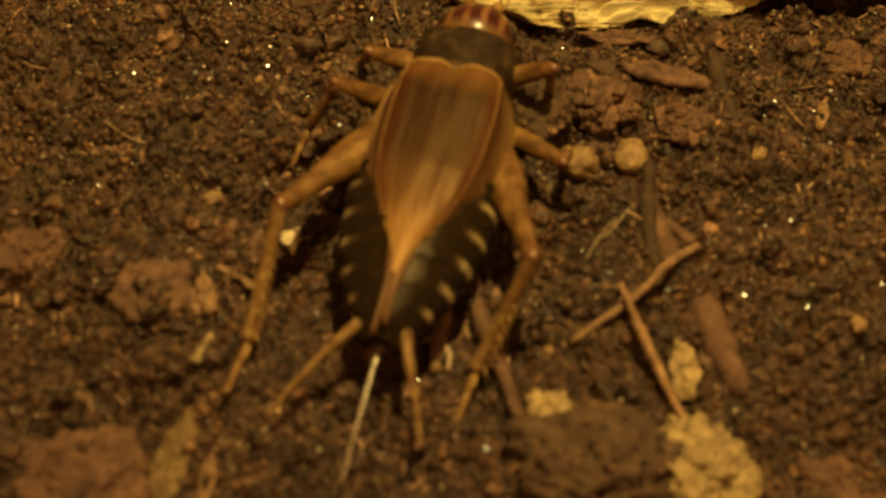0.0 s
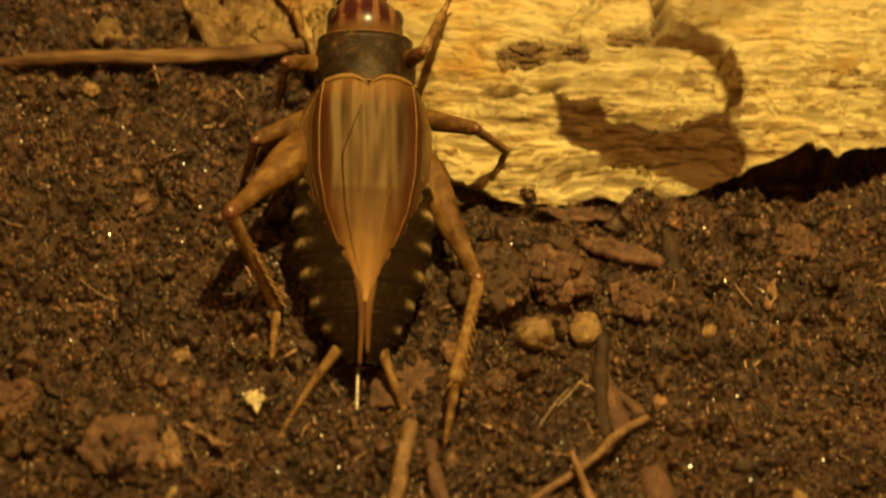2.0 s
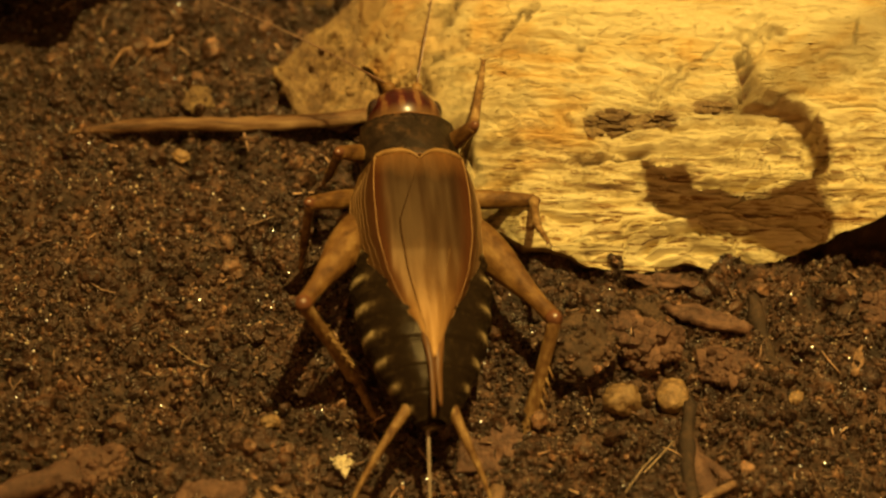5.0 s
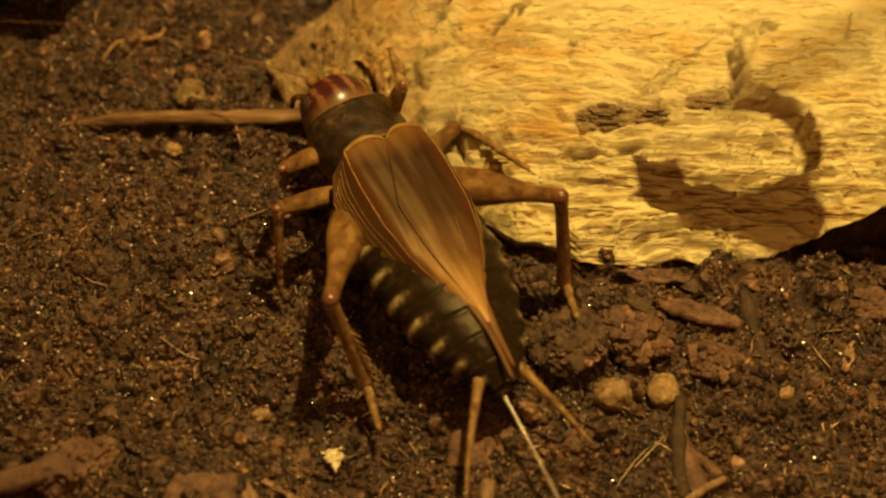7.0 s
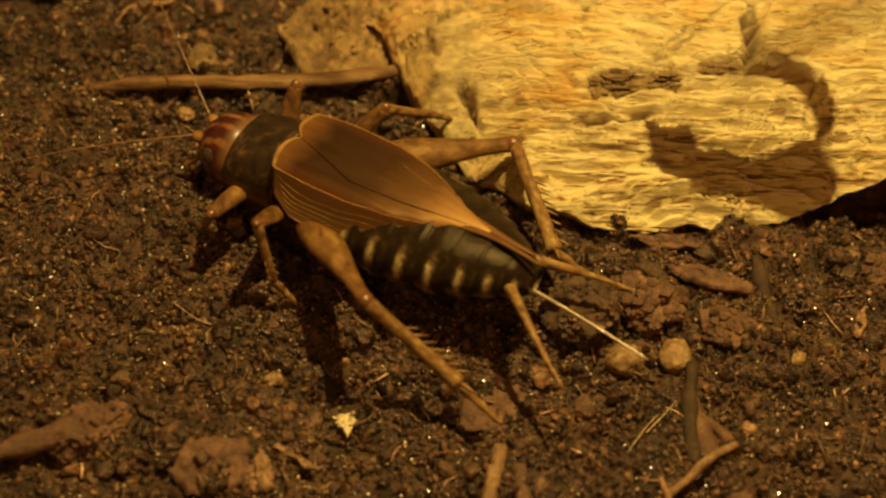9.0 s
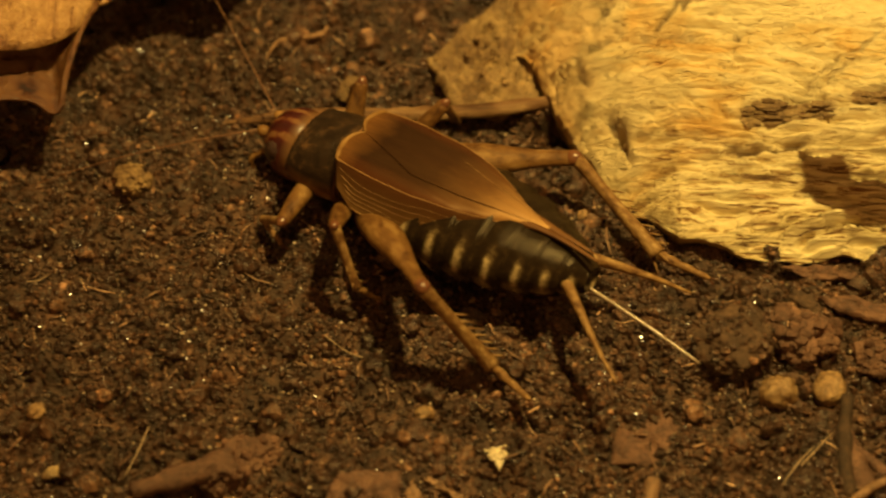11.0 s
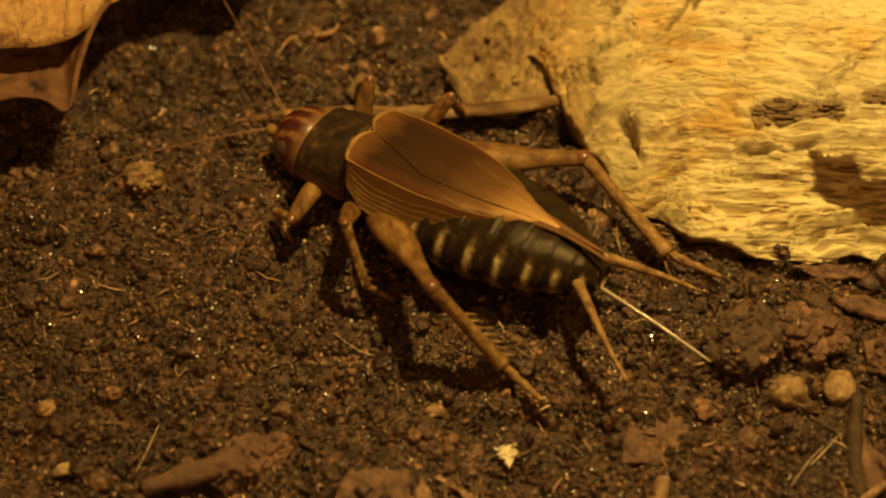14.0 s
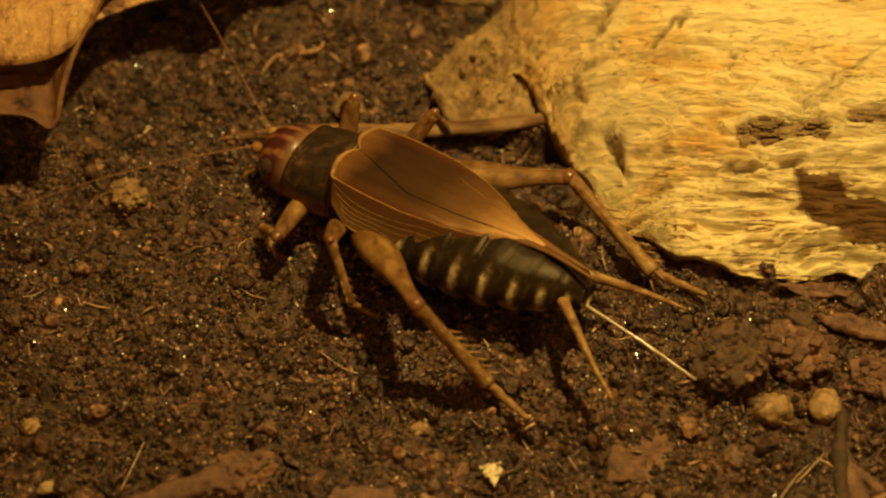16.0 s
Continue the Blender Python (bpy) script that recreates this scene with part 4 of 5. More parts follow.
dry_leaf = tagged(place(new("dry_leaf"), 0, -1.45, 2.0), "curled golden brown dry leaf standing over soil", "leaf")
# the last four points are an unseen extension, added to shade the soil below
MARGIN = [(-27.7, 6.9, 5.0), (-23.7, 7.8, 5.0), (-20.5, 8.0, 5.0), (-18.4, 9.4, 4.6), (-17.3, 11.7, 4.2), (-16.2, 14.2, 4.4), (-14.7, 16.1, 4.6), (-12.9, 15.9, 4.4), (-11.5, 15.3, 3.8), (-10.2, 14.7, 3.2), (-9.4, 15.8, 4.2), (-8.5, 17.2, 5.4), (-5.9, 18.3, 6.4), (-2.6, 19.0, 7.0)]
sheet("upper_side", MARGIN, [(x - 4.0 + 0.3 * k, y + 11.0 - 0.2 * k, z + 2.6 - 0.2 * k) for k, (x, y, z) in enumerate(MARGIN)], (0, 0, 1.6), M_LEAF, dry_leaf, 2, 0.3, 90)
LIP = [(-28.1, 5.0, 0.8), (-24.1, 6.8, 1.0), (-21.7, 7.6, 1.1), (-20.3, 7.6, 0.7), (-19.2, 7.3, 0.1), (-18.8, 8.7, 1.4), (-18.2, 10.3, 2.8), (-17.3, 11.7, 3.9)]
LIP = [(x, y - 1.6 * min(1.0, (4.2 - z) / 2.4), z + 2.2 * min(1.0, (4.2 - z) / 2.4)) for x, y, z in LIP]
sheet("curled_lobe", LIP, [(-28.0, 9.0, 4.4), (-25.1, 9.3, 4.4), (-23.3, 9.7, 4.4), (-21.6, 9.9, 4.4), (-20.1, 10.2, 4.3), (-19.0, 10.7, 4.2), (-18.0, 11.6, 4.0), (-17.4, 12.2, 4.0)], (-0.3, 1.4, -0.9), M_LEAF_SHADED, dry_leaf, 6)
TIP = [(-17.4, 11.9, 3.6), (-16.3, 13.6, 2.4), (-14.6, 14.9, 1.6), (-12.2, 15.7, 1.4), (-10.3, 16.0, 1.4), (-9.8, 17.0, 2.4), (-9.4, 18.1, 3.4), (-8.8, 20.1, 4.4)]
sheet("rolled_edge", TIP, [(-17.2, 13.4, 4.2), (-16.3, 16.0, 4.0), (-14.5, 17.6, 4.0), (-13.3, 17.6, 4.0), (-12.0, 16.8, 4.0), (-11.1, 16.6, 4.2), (-10.5, 17.9, 4.6), (-10.1, 20.0, 5.0)], (-0.3, 1.4, -0.9), M_LEAF, dry_leaf, 9, 0.0, 60)

sheet("side_lobe", [(-29.0, 7.0, 5.0), (-30.0, 10.0, 5.6), (-31.0, 14.0, 6.2), (-32.0, 18.0, 7.0)], [(-33.0, 6.0, -2.3), (-34.0, 10.0, -2.3), (-35.0, 14.0, -2.3), (-36.0, 18.0, -2.3)], (-1.0, 0, 0.6), M_LEAF, dry_leaf, 12, 0.0, 40)

# an unseen leaf shape on a stalk, added above the log to shade the wood
shade_plant = tagged(new("shade_leaf"), "unseen leaf shape on a bent stalk, added to shade the log", "leaf")
SHADE = [(19.05, 2.8), (19.8, 2.3), (20.5, 2.0), (21.2, 2.3), (21.9, 1.4), (22.4, 1.1), (23.1, 1.4), (24.0, 0.9), (25.5, 0.8), (26.4, 1.0), (27.0, 1.4), (28.1, 1.1), (28.7, 0.1), (29.1, -0.6), (28.7, -1.2), (27.2, -1.5), (25.6, -0.8), (24.4, -0.5), (23.3, -0.7), (22.4, -1.0), (21.5, -0.8), (20.9, -0.2), (20.1, 0.0), (19.7, 0.4), (19.0, 0.6), (19.5, 1.1), (19.2, 1.8)]
STEM_SHADE = [(24.8, 4.8), (26.1, 4.8), (27.1, 4.4), (27.95, 3.7), (28.5, 2.8), (28.5, 1.8), (28.2, 1.2)]


def above(x, y, f=0.15):
    """The point on the way from the lamp to (x, y) on the log, a share f of it off the wood."""
    z = float(np.interp(y, [-1.5, 1.0, 3.0, 5.0], [1.4, 2.9, 3.5, 4.3]))
    return Vector((x, y, z)).lerp(Vector(LAMP), f)


BLADE = [above(x, y) for x, y in SHADE]
STALK = [above(x, y) for x, y in STEM_SHADE]
bm = bmesh.new()
top = [bm.verts.new(p) for p in BLADE]
face = bm.faces.new(top)
ext = bmesh.ops.extrude_face_region(bm, geom=[face])
bmesh.ops.translate(bm, vec=(0, 0, 0.25), verts=[v for v in ext["geom"] if isinstance(v, bmesh.types.BMVert)])
part("blade", bm, M_LEAF, shade_plant, smooth=False)
rise = [STALK[0].lerp(Vector(LAMP), f) for f in (0.1, 0.2, 0.35, 0.5)]
up = rise[-1]
pts = catmull(STALK[::-1], 8) + catmull(rise + [up + Vector((6, 5, 12)), up + Vector((40, 30, -10)), (up.x + 70, up.y + 60, 20), (up.x + 72, up.y + 62, -1.5)], 8)
verts, faces = tube(pts, [0.36 if k < 50 else 0.2 for k in range(len(pts))], 8)
link_mesh("stalk", verts, faces, M_TWIG, shade_plant)

# ---- the cricket, built round its own middle: y forward, x to its right ----
cricket = tagged(new("cricket"), "amber brown cricket with black and cream banded abdomen", "cricket")


def profile(y, table):
    return float(np.interp(y, [p[0] for p in table], [p[1] for p in table]))


WIDE = [(-11.6, 0.7), (-10.6, 1.5), (-9.0, 2.45), (-7.0, 3.2), (-4.5, 3.65), (-2.0, 3.5), (0.5, 3.0), (2.5, 2.4)]
TALL = [(-11.6, 0.6), (-10.6, 1.2), (-9.0, 1.75), (-7.0, 2.15), (-4.5, 2.35), (-2.0, 2.3), (0.5, 2.1), (2.5, 1.8)]


def abdomen_segment(y0, y1, parent):
    """One ring of the abdomen: a dark back, cream marks on the flanks, a pale belly."""
    verts, faces, marks = [], [], []
    rings, sides = 10, 64
    for i in range(rings):
        f = i / (rings - 1)
        y = y0 + (y1 - y0) * f
        k = 0.955 + 0.075 * f if i < rings - 1 else 0.95
        for s in range(sides):
            w = 2 * math.pi * s / sides
            x = math.sin(w) * profile(y, WIDE) * k
            z = math.cos(w) * profile(y, TALL) * k - 0.75
            verts.append((x, y, z + 0.03 * noise.noise(Vector((x * 2, y * 2, z * 2)))))
            d = abs(math.degrees(w) - (360 if w > math.pi else 0))
            spot = math.exp(-((d - 77) / 27) ** 4 - ((f - 0.52) / 0.17) ** 4)
            rear = 0.58 * math.exp(-((d - 74) / 30) ** 4 - ((f - 0.95) / 0.04) ** 2)
            flank = 0.40 * math.exp(-((d - 108) / 20) ** 2 - ((f - 0.45) / 0.4) ** 4)
            belly = 0.5 / (1 + math.exp(-(d - 148) / 5))
            marks.append(max(0.50 * spot, rear, flank, belly))
    for i in range(rings - 1):
        for s in range(sides):
            q = (s + 1) % sides
            faces.append((i * sides + s, i * sides + q, (i + 1) * sides + q, (i + 1) * sides + s))
    faces.append(tuple(range(sides)))
    faces.append(tuple((rings - 1) * sides + s for s in range(sides))[::-1])
    ob = link_mesh("abdomen_segment", verts, faces, M_ABDOMEN, parent)
    ob.data.attributes.new("mark", "FLOAT", "POINT").data.foreach_set("value", marks)
    return ob


cuts = [2.3, 0.4, -1.3, -3.0, -4.7, -6.3, -7.8, -9.2, -10.4, -11.5]
for y0, y1 in zip(cuts[:-1], cuts[1:]):
    abdomen_segment(y0 + 0.12, y1, cricket)


def ellipsoid(cx, cy, cz, rx, ry, rz, u=32, v=20):
    bm = bmesh.new()
    bmesh.ops.create_uvsphere(bm, u_segments=u, v_segments=v, radius=1.0)
    for q in bm.verts:
        q.co = Vector((cx + q.co.x * rx, cy + q.co.y * ry, cz + q.co.z * rz))
    return bm


bm = ellipsoid(0, 3.2, -1.0, 2.1, 3.4, 1.8)
part("thorax", bm, M_THORAX, cricket)
head = part("head", ellipsoid(0, 6.5, -1.15, 1.98, 1.85, 1.95), M_HEAD, cricket, "glossy red-brown head with pale stripes")
for sx in (-1, 1):
    part("eye", ellipsoid(sx * 1.55, 7.0, -0.85, 0.44, 0.62, 0.72, 20, 14), M_EYE, head)
    part("antenna_socket", ellipsoid(sx * 0.72, 8.35, -0.65, 0.32, 0.36, 0.32, 16, 10), M_RIM, head)
    verts, faces = tube(catmull([(sx * 0.8, 8.2, -1.9), (sx * 1.1, 8.8, -2.5), (sx * 1.2, 8.7, -3.3)], 5), [0.17] * 10 + [0.1], 8)
    link_mesh("palp", verts, faces, M_LEG, head)


def pronotum():
    verts, faces = [], []
    ny, na = 16, 40
    for i in range(ny):
        f = i / (ny - 1)
        y = 2.75 + 2.95 * f
        wide = 2.02 + 0.60 * math.sin(math.pi * (0.2 + 0.62 * f)) ** 0.8
        top = 1.72 - 0.75 * f ** 1.6
        for j in range(na):
            w = radians(-118 + 236 * j / (na - 1))
            x = math.sin(w) * wide
            z = -0.75 + math.cos(w) * (top + 0.75) * (1.0 if math.cos(w) > 0 else 0.8)
            dent = -0.10 * math.exp(-(((abs(x) - 0.8) / 0.35) ** 2 + ((y - 4.4) / 0.5) ** 2)) if z > 0 else 0
            lip = 0.09 if i in (0, ny - 1) else 0
            verts.append((x * (1 + lip * 0.3), y, z + dent + lip + 0.03 * noise.noise(Vector((x * 1.5, y * 1.5, z)))))
    for i in range(ny - 1):
        for j in range(na - 1):
            faces.append((i * na + j, i * na + j + 1, (i + 1) * na + j + 1, (i + 1) * na + j))
    ob = link_mesh("pronotum", verts, faces, M_PRONOTUM, cricket, "dark mottled glossy neck shield")
    mod = ob.modifiers.new("thickness", "SOLIDIFY")
    mod.thickness = 0.00016
    for y, top, wide in ((2.72, 1.76, 2.36), (5.72, 1.02, 2.34)):
        pts = [(math.sin(radians(a)) * wide, y, -0.75 + math.cos(radians(a)) * (top + 0.75) * (1.0 if math.cos(radians(a)) > 0 else 0.8)) for a in range(-112, 113, 8)]
        verts, faces = tube(pts, [0.06] * len(pts), 8)
        link_mesh("rim", verts, faces, M_THORAX, ob, "thin brown rim")
    return ob


pronotum()

HALF = [(-8.8, 0.25), (-8.0, 0.5), (-7.0, 0.85), (-5.5, 1.5), (-4.0, 2.05), (-2.0, 2.4), (0.5, 2.45), (2.0, 2.35), (2.7, 2.2), (3.0, 2.05), (3.2, 1.9)]
SIDE = [(-8.0, 0.0), (-6.5, 0.75), (-4.5, 1.6), (-1.5, 2.1), (1.0, 1.8), (2.4, 1.0), (3.15, 0.4)]
ROOF = [(-8.8, 1.25), (-6.0, 1.62), (-3.0, 1.85), (1.0, 1.85), (2.8, 1.8), (3.15, 1.6)]


def wing_point(sx, y, v, over):
    """v from -0.25 over the middle line, 0 to 1 across the back, 1 to 2 down the flank."""
    half, top = profile(y, HALF), profile(y, ROOF)
    if v <= 1:
        x = half * v
        z = top + over * (1 - 0.5 * v * v) - 0.20 * v ** 2 - 0.14 * max(0, v) ** 8
    else:
        s = v - 1
        x = half + 0.52 * profile(y, SIDE) * s ** 0.7
        z = top + over * 0.5 - 0.34 - profile(y, SIDE) * s
    fold = 0.06 * noise.noise(Vector((x * 1.3, y * 0.28, sx * 2.0))) + 0.02 * noise.noise(Vector((x * 3.2 + y * 0.15, y * 0.3, sx * 5.0)))
    return (sx * x, y, z + fold * min(1.0, 1.5 - v * 0.5))


def wing_front(v):
    """How far forward the wing reaches: two round lobes with a notch between them."""
    if v < 0:
        return 2.5 + 0.9 * v
    if v <= 1:
        return 2.5 + 0.2 * v + 0.42 * math.sin(math.pi * v ** 0.85)
    return 2.7 - 0.5 * (v - 1)


def wing(sx, over, first):
    ny, nv = 72, 56
    verts, faces = [], []
    for i in range(ny):
        for j in range(nv):
            v = first + (2 - first) * j / (nv - 1)
            v = v * min(1.0, i / (0.3 * ny)) if v < 0 else v
            verts.append(wing_point(sx, wing_front(v) + (-8.8 - wing_front(v)) * i / (ny - 1), v, over))
    for i in range(ny - 1):
        for j in range(nv - 1):
            f = (i * nv + j, i * nv + j + 1, (i + 1) * nv + j + 1, (i + 1) * nv + j)
            faces.append(f if sx > 0 else f[::-1])
    ob = link_mesh("forewing", verts, faces, M_WING, cricket, "leathery smoky brown forewing with golden tip and fine veins")
    ob.data.attributes.new("across", "FLOAT", "POINT").data.foreach_set("value", [0.5 * max(0.0, first + (2 - first) * j / (nv - 1)) for i in range(ny) for j in range(nv)])
    mod = ob.modifiers.new("thickness", "SOLIDIFY")
    mod.thickness, mod.offset = 0.00007, 1.0
    lines = [(1.0, 2.65, -7.4, 0.036), (1.22, 2.3, -6.2, 0.012), (1.38, 2.0, -5.8, 0.015), (1.52, 1.7, -5.4, 0.015), (1.66, 1.5, -5.1, 0.015), (1.80, 1.3, -4.9, 0.014), (1.99, 1.0, -4.2, 0.028), (0.45, -3.0, -8.2, 0.012)]
    for v, y0, y1, r in lines:
        pts = []
        for k in range(22):
            y = y0 + (y1 - y0) * k / 21
            x, yy, z = wing_point(sx, y, v + (0 if v == 1.0 else 0.05) * math.sin(k * 0.35 + v * 5), over)
            pts.append((x, yy, z + 0.02))
        tv, tf = tube(pts, [r * (1 - 0.5 * k / 21) for k in range(22)], 6)
        link_mesh("vein", tv, tf, M_RIDGE if v in (1.0, 1.99) else M_VEIN, ob)
    pts = [wing_point(sx, wing_front(v) - 0.08, v, over) for v in (0.0, 0.12, 0.25, 0.4, 0.55, 0.7, 0.85, 0.95, 1.0)] + [wing_point(sx, 2.3, 1.02, over)]
    pts = catmull(pts, 4)
    tv, tf = tube(pts, [0.05 + 0.10 * math.sin(math.pi * k / (len(pts) - 1)) for k in range(len(pts))], 8)
    link_mesh("front_margin", tv, tf, M_RIM, ob, "pale thickened front edge")
    return ob


wing(-1, 0.0, -0.3)
wing(1, 0.06, -0.55)
for sx, x1, y1 in ((-1, -0.22, -11.9), (1, 0.18, -11.3)):
    pts = catmull([(sx * 0.4, -5.6, 0.95), (sx * 0.28, -7.6, 1.2), (sx * 0.16, -9.4, 1.12), (x1, y1, 0.82)], 8)
    verts, faces = tube(pts, [0.48 - 0.40 * (i / (len(pts) - 1)) ** 0.8 for i in range(len(pts))], 12, 0.5)
    link_mesh("hind_wing", verts, faces, M_TAIL, cricket, "rolled pale brown hind wing tail")

for sx, p in ((-1, [(-0.9, -10.3, -0.5), (-2.1, -12.0, -0.8), (-3.4, -14.0, -1.5), (-4.3, -15.7, -2.1)]), (1, [(0.9, -10.5, -0.4), (1.6, -12.3, -0.7), (2.4, -14.1, -1.2), (2.9, -15.6, -1.6)])):
    pts = catmull(p, 8)
    verts, faces = tube(pts, [0.36 - 0.3 * (i / (len(pts) - 1)) ** 0.8 for i in range(len(pts))], 12)
    link_mesh("cercus", verts, faces, M_TIBIA, cricket, "tapered amber tail feeler")
pts = [(0, 0.25 * i, 0.12 * math.sin(math.pi * i / 30)) for i in range(31)]
verts, faces = tube(pts, [0.10] * 10 + [0.09] * 12 + [0.08] * 8 + [0.04], 10)
OVIPOSITOR = link_mesh("ovipositor", verts, faces, M_NEEDLE, cricket, "shiny pale needle-like egg tube")


# ---- limbs: each lies along its own y from the joint ----
def limb(name, length, radii, mat, label, flat=1.0, sides=14, bow=0.0):
    n = 26
    pts = [(0, length * i / (n - 1), bow * math.sin(math.pi * i / (n - 1))) for i in range(n)]
    rr = [float(np.interp(i / (n - 1), np.linspace(0, 1, len(radii)), radii)) for i in range(n)]
    verts, faces = tube(pts, rr, sides, flat)
    return link_mesh(name, verts, faces, mat, cricket, label)


def cone(parent, base, tip, r, name, mat):
    verts, faces = tube([base, ((Vector(base) * 0.4 + Vector(tip) * 0.6)), tip], [r, r * 0.7, r * 0.12], 6)
    return link_mesh(name, verts, faces, mat, parent)


HIPS = {"left_front": (-1.6, 4.6, -1.5), "right_front": (1.6, 4.6, -1.5), "left_middle": (-2.0, 2.2, -1.7), "right_middle": (2.0, 2.2, -1.7), "left_hind": (-2.2, 0.9, -1.2), "right_hind": (2.2, 0.9, -1.2)}
LENGTHS = {"front": (3.6, 3.2, 1.8), "middle": (4.6, 3.6, 2.0), "hind": (8.6, 6.5, 3.0)}


def build_leg(which):
    kind = which.split("_")[1]
    lf, lt, ls = LENGTHS[kind]
    if kind == "hind":
        femur = limb("hind_femur", lf, [0.5, 0.85, 1.0, 1.02, 0.95, 0.80, 0.62, 0.48, 0.42, 0.44], M_LEG, "thick amber jumping thigh", 0.72, 18, 0.15)
        tibia = limb("hind_tibia", lt, [0.38, 0.34, 0.34, 0.35, 0.37, 0.40, 0.45], M_TIBIA, "slender spiny amber shin")
        for k in range(7):
            y = lt * (0.38 + 0.088 * k)
            for sx in (-1, 1):
                cone(tibia, (sx * 0.24, y, 0.16), (sx * 0.66, y + 0.6, 0.48), 0.08, "spine", M_TIBIA)
        for sx in (-1, 1):
            cone(tibia, (sx * 0.2, lt - 0.1, -0.1), (sx * 0.6, lt + 0.9, -0.35), 0.09, "spur", M_TIBIA)
    else:
        femur = limb("femur", lf, [0.42, 0.52, 0.54, 0.5, 0.42, 0.36], M_LEG, "short amber thigh", 0.8, 14, 0.1)
        tibia = limb("tibia", lt, [0.30, 0.25, 0.23, 0.22, 0.24], M_TIBIA, "thin amber shin")
        for k in range(3):
            y = lt * (0.6 + 0.13 * k)
            for sx in (-1, 1):
                cone(tibia, (sx * 0.14, y, 0), (sx * 0.36, y + 0.35, -0.15), 0.05, "spine", M_TIBIA)
    part("knee", ellipsoid(0, lf - 0.1, 0, 0.45 if kind == "hind" else 0.3, 0.5, 0.42 if kind == "hind" else 0.3, 16, 10), M_KNEE, femur, "dark brown knee")
    tarsus = limb("tarsus", ls, [0.28, 0.22, 0.27, 0.18, 0.23, 0.15, 0.19, 0.1] if kind == "hind" else [0.2, 0.17, 0.2, 0.14, 0.17, 0.12, 0.14, 0.08], M_TIBIA, "jointed thin foot")
    for sx in (-1, 1):
        cone(tarsus, (0, ls - 0.1, 0), (sx * 0.28, ls + 0.35, -0.1), 0.05, "claw", M_KNEE)
    return femur, tibia, tarsus


LEGS = {which: build_leg(which) for which in HIPS}
ANTENNAE = {}
for which, sx in (("left", -1), ("right", 1)):
    n = 52
    pts = [(sx * 0.5 * (i / (n - 1)) ** 2, 21.0 * i / (n - 1), 1.3 * math.sin(math.pi * i / (n - 1))) for i in range(n)]
    verts, faces = tube(pts, [0.060 - 0.048 * (i / (n - 1)) ** 0.5 for i in range(n)], 8)
    ANTENNAE[which] = link_mesh("antenna", verts, faces, M_ANTENNA, cricket, "long thread-like brown feeler")


# ---- soil crumbs and glinting grains, the uncountable top of the soil ----
def scatter(name, count, low, high, power, mat, label, seed, bed=0.25, smooth=False, fine=False, flat=1.0):
    rng = np.random.RandomState(seed)
    phi = (1 + 5 ** 0.5) / 2
    ico = np.array([(-1, phi, 0), (1, phi, 0), (-1, -phi, 0), (1, -phi, 0), (0, -1, phi), (0, 1, phi), (0, -1, -phi), (0, 1, -phi), (phi, 0, -1), (phi, 0, 1), (-phi, 0, -1), (-phi, 0, 1)]) / math.sqrt(1 + phi * phi)
    tri = np.array([(0, 11, 5), (0, 5, 1), (0, 1, 7), (0, 7, 10), (0, 10, 11), (1, 5, 9), (5, 11, 4), (11, 10, 2), (10, 7, 6), (7, 1, 8), (3, 9, 4), (3, 4, 2), (3, 2, 6), (3, 6, 8), (3, 8, 9), (4, 9, 5), (2, 4, 11), (6, 2, 10), (8, 6, 7), (9, 8, 1)])
    if fine:
        mids = {}
        pts, out = list(map(tuple, ico)), []
        for t in tri:
            e = []
            for a, b in ((0, 1), (1, 2), (2, 0)):
                key = tuple(sorted((int(t[a]), int(t[b]))))
                if key not in mids:
                    mids[key] = len(pts)
                    m = (np.array(pts[key[0]]) + np.array(pts[key[1]])) / 2
                    pts.append(tuple(m / np.linalg.norm(m)))
                e.append(mids[key])
            out += [(t[0], e[0], e[2]), (t[1], e[1], e[0]), (t[2], e[2], e[1]), tuple(e)]
        ico, tri = np.array(pts), np.array(out)
    nv = len(ico)
    x, y = rng.uniform(-27, 37, count), rng.uniform(-31, 25, count)
    keep = (y < front_y(x) + (0.8 if high < 0.4 else -0.9)) | (x < (5.5 if high < 0.4 else 3.5))
    x, y = x[keep], y[keep]
    n = len(x)
    r = low + (high - low) * rng.uniform(0, 1, n) ** power
    shape = ico[None] * (1 + (0.22 if fine else 0.35) * rng.uniform(-1, 1, (n, nv, 1)))
    shape = shape * rng.uniform(0.65, 1.2, (n, 1, 3)) * np.array([1.0 / flat ** 0.5, 1.0, flat])
    w = rng.uniform(0, 2 * math.pi, n)
    c, s = np.cos(w)[:, None], np.sin(w)[:, None]
    vx, vy = shape[..., 0] * c - shape[..., 1] * s, shape[..., 0] * s + shape[..., 1] * c
    z = soil_height(x, y) + r * bed
    verts = np.stack([vx * r[:, None] + x[:, None], vy * r[:, None] + y[:, None], shape[..., 2] * r[:, None] + z[:, None]], -1).reshape(-1, 3) * MM
    faces = (tri[None] + nv * np.arange(n)[:, None, None]).reshape(-1, 3)
    me = bpy.data.meshes.new(name)
    me.from_pydata(verts, [], faces)
    me.materials.append(mat)
    me.polygons.foreach_set("use_smooth", [smooth] * len(me.polygons))
    me.update()
    return tagged(new(name, me), label, "soil", kind="stuff")


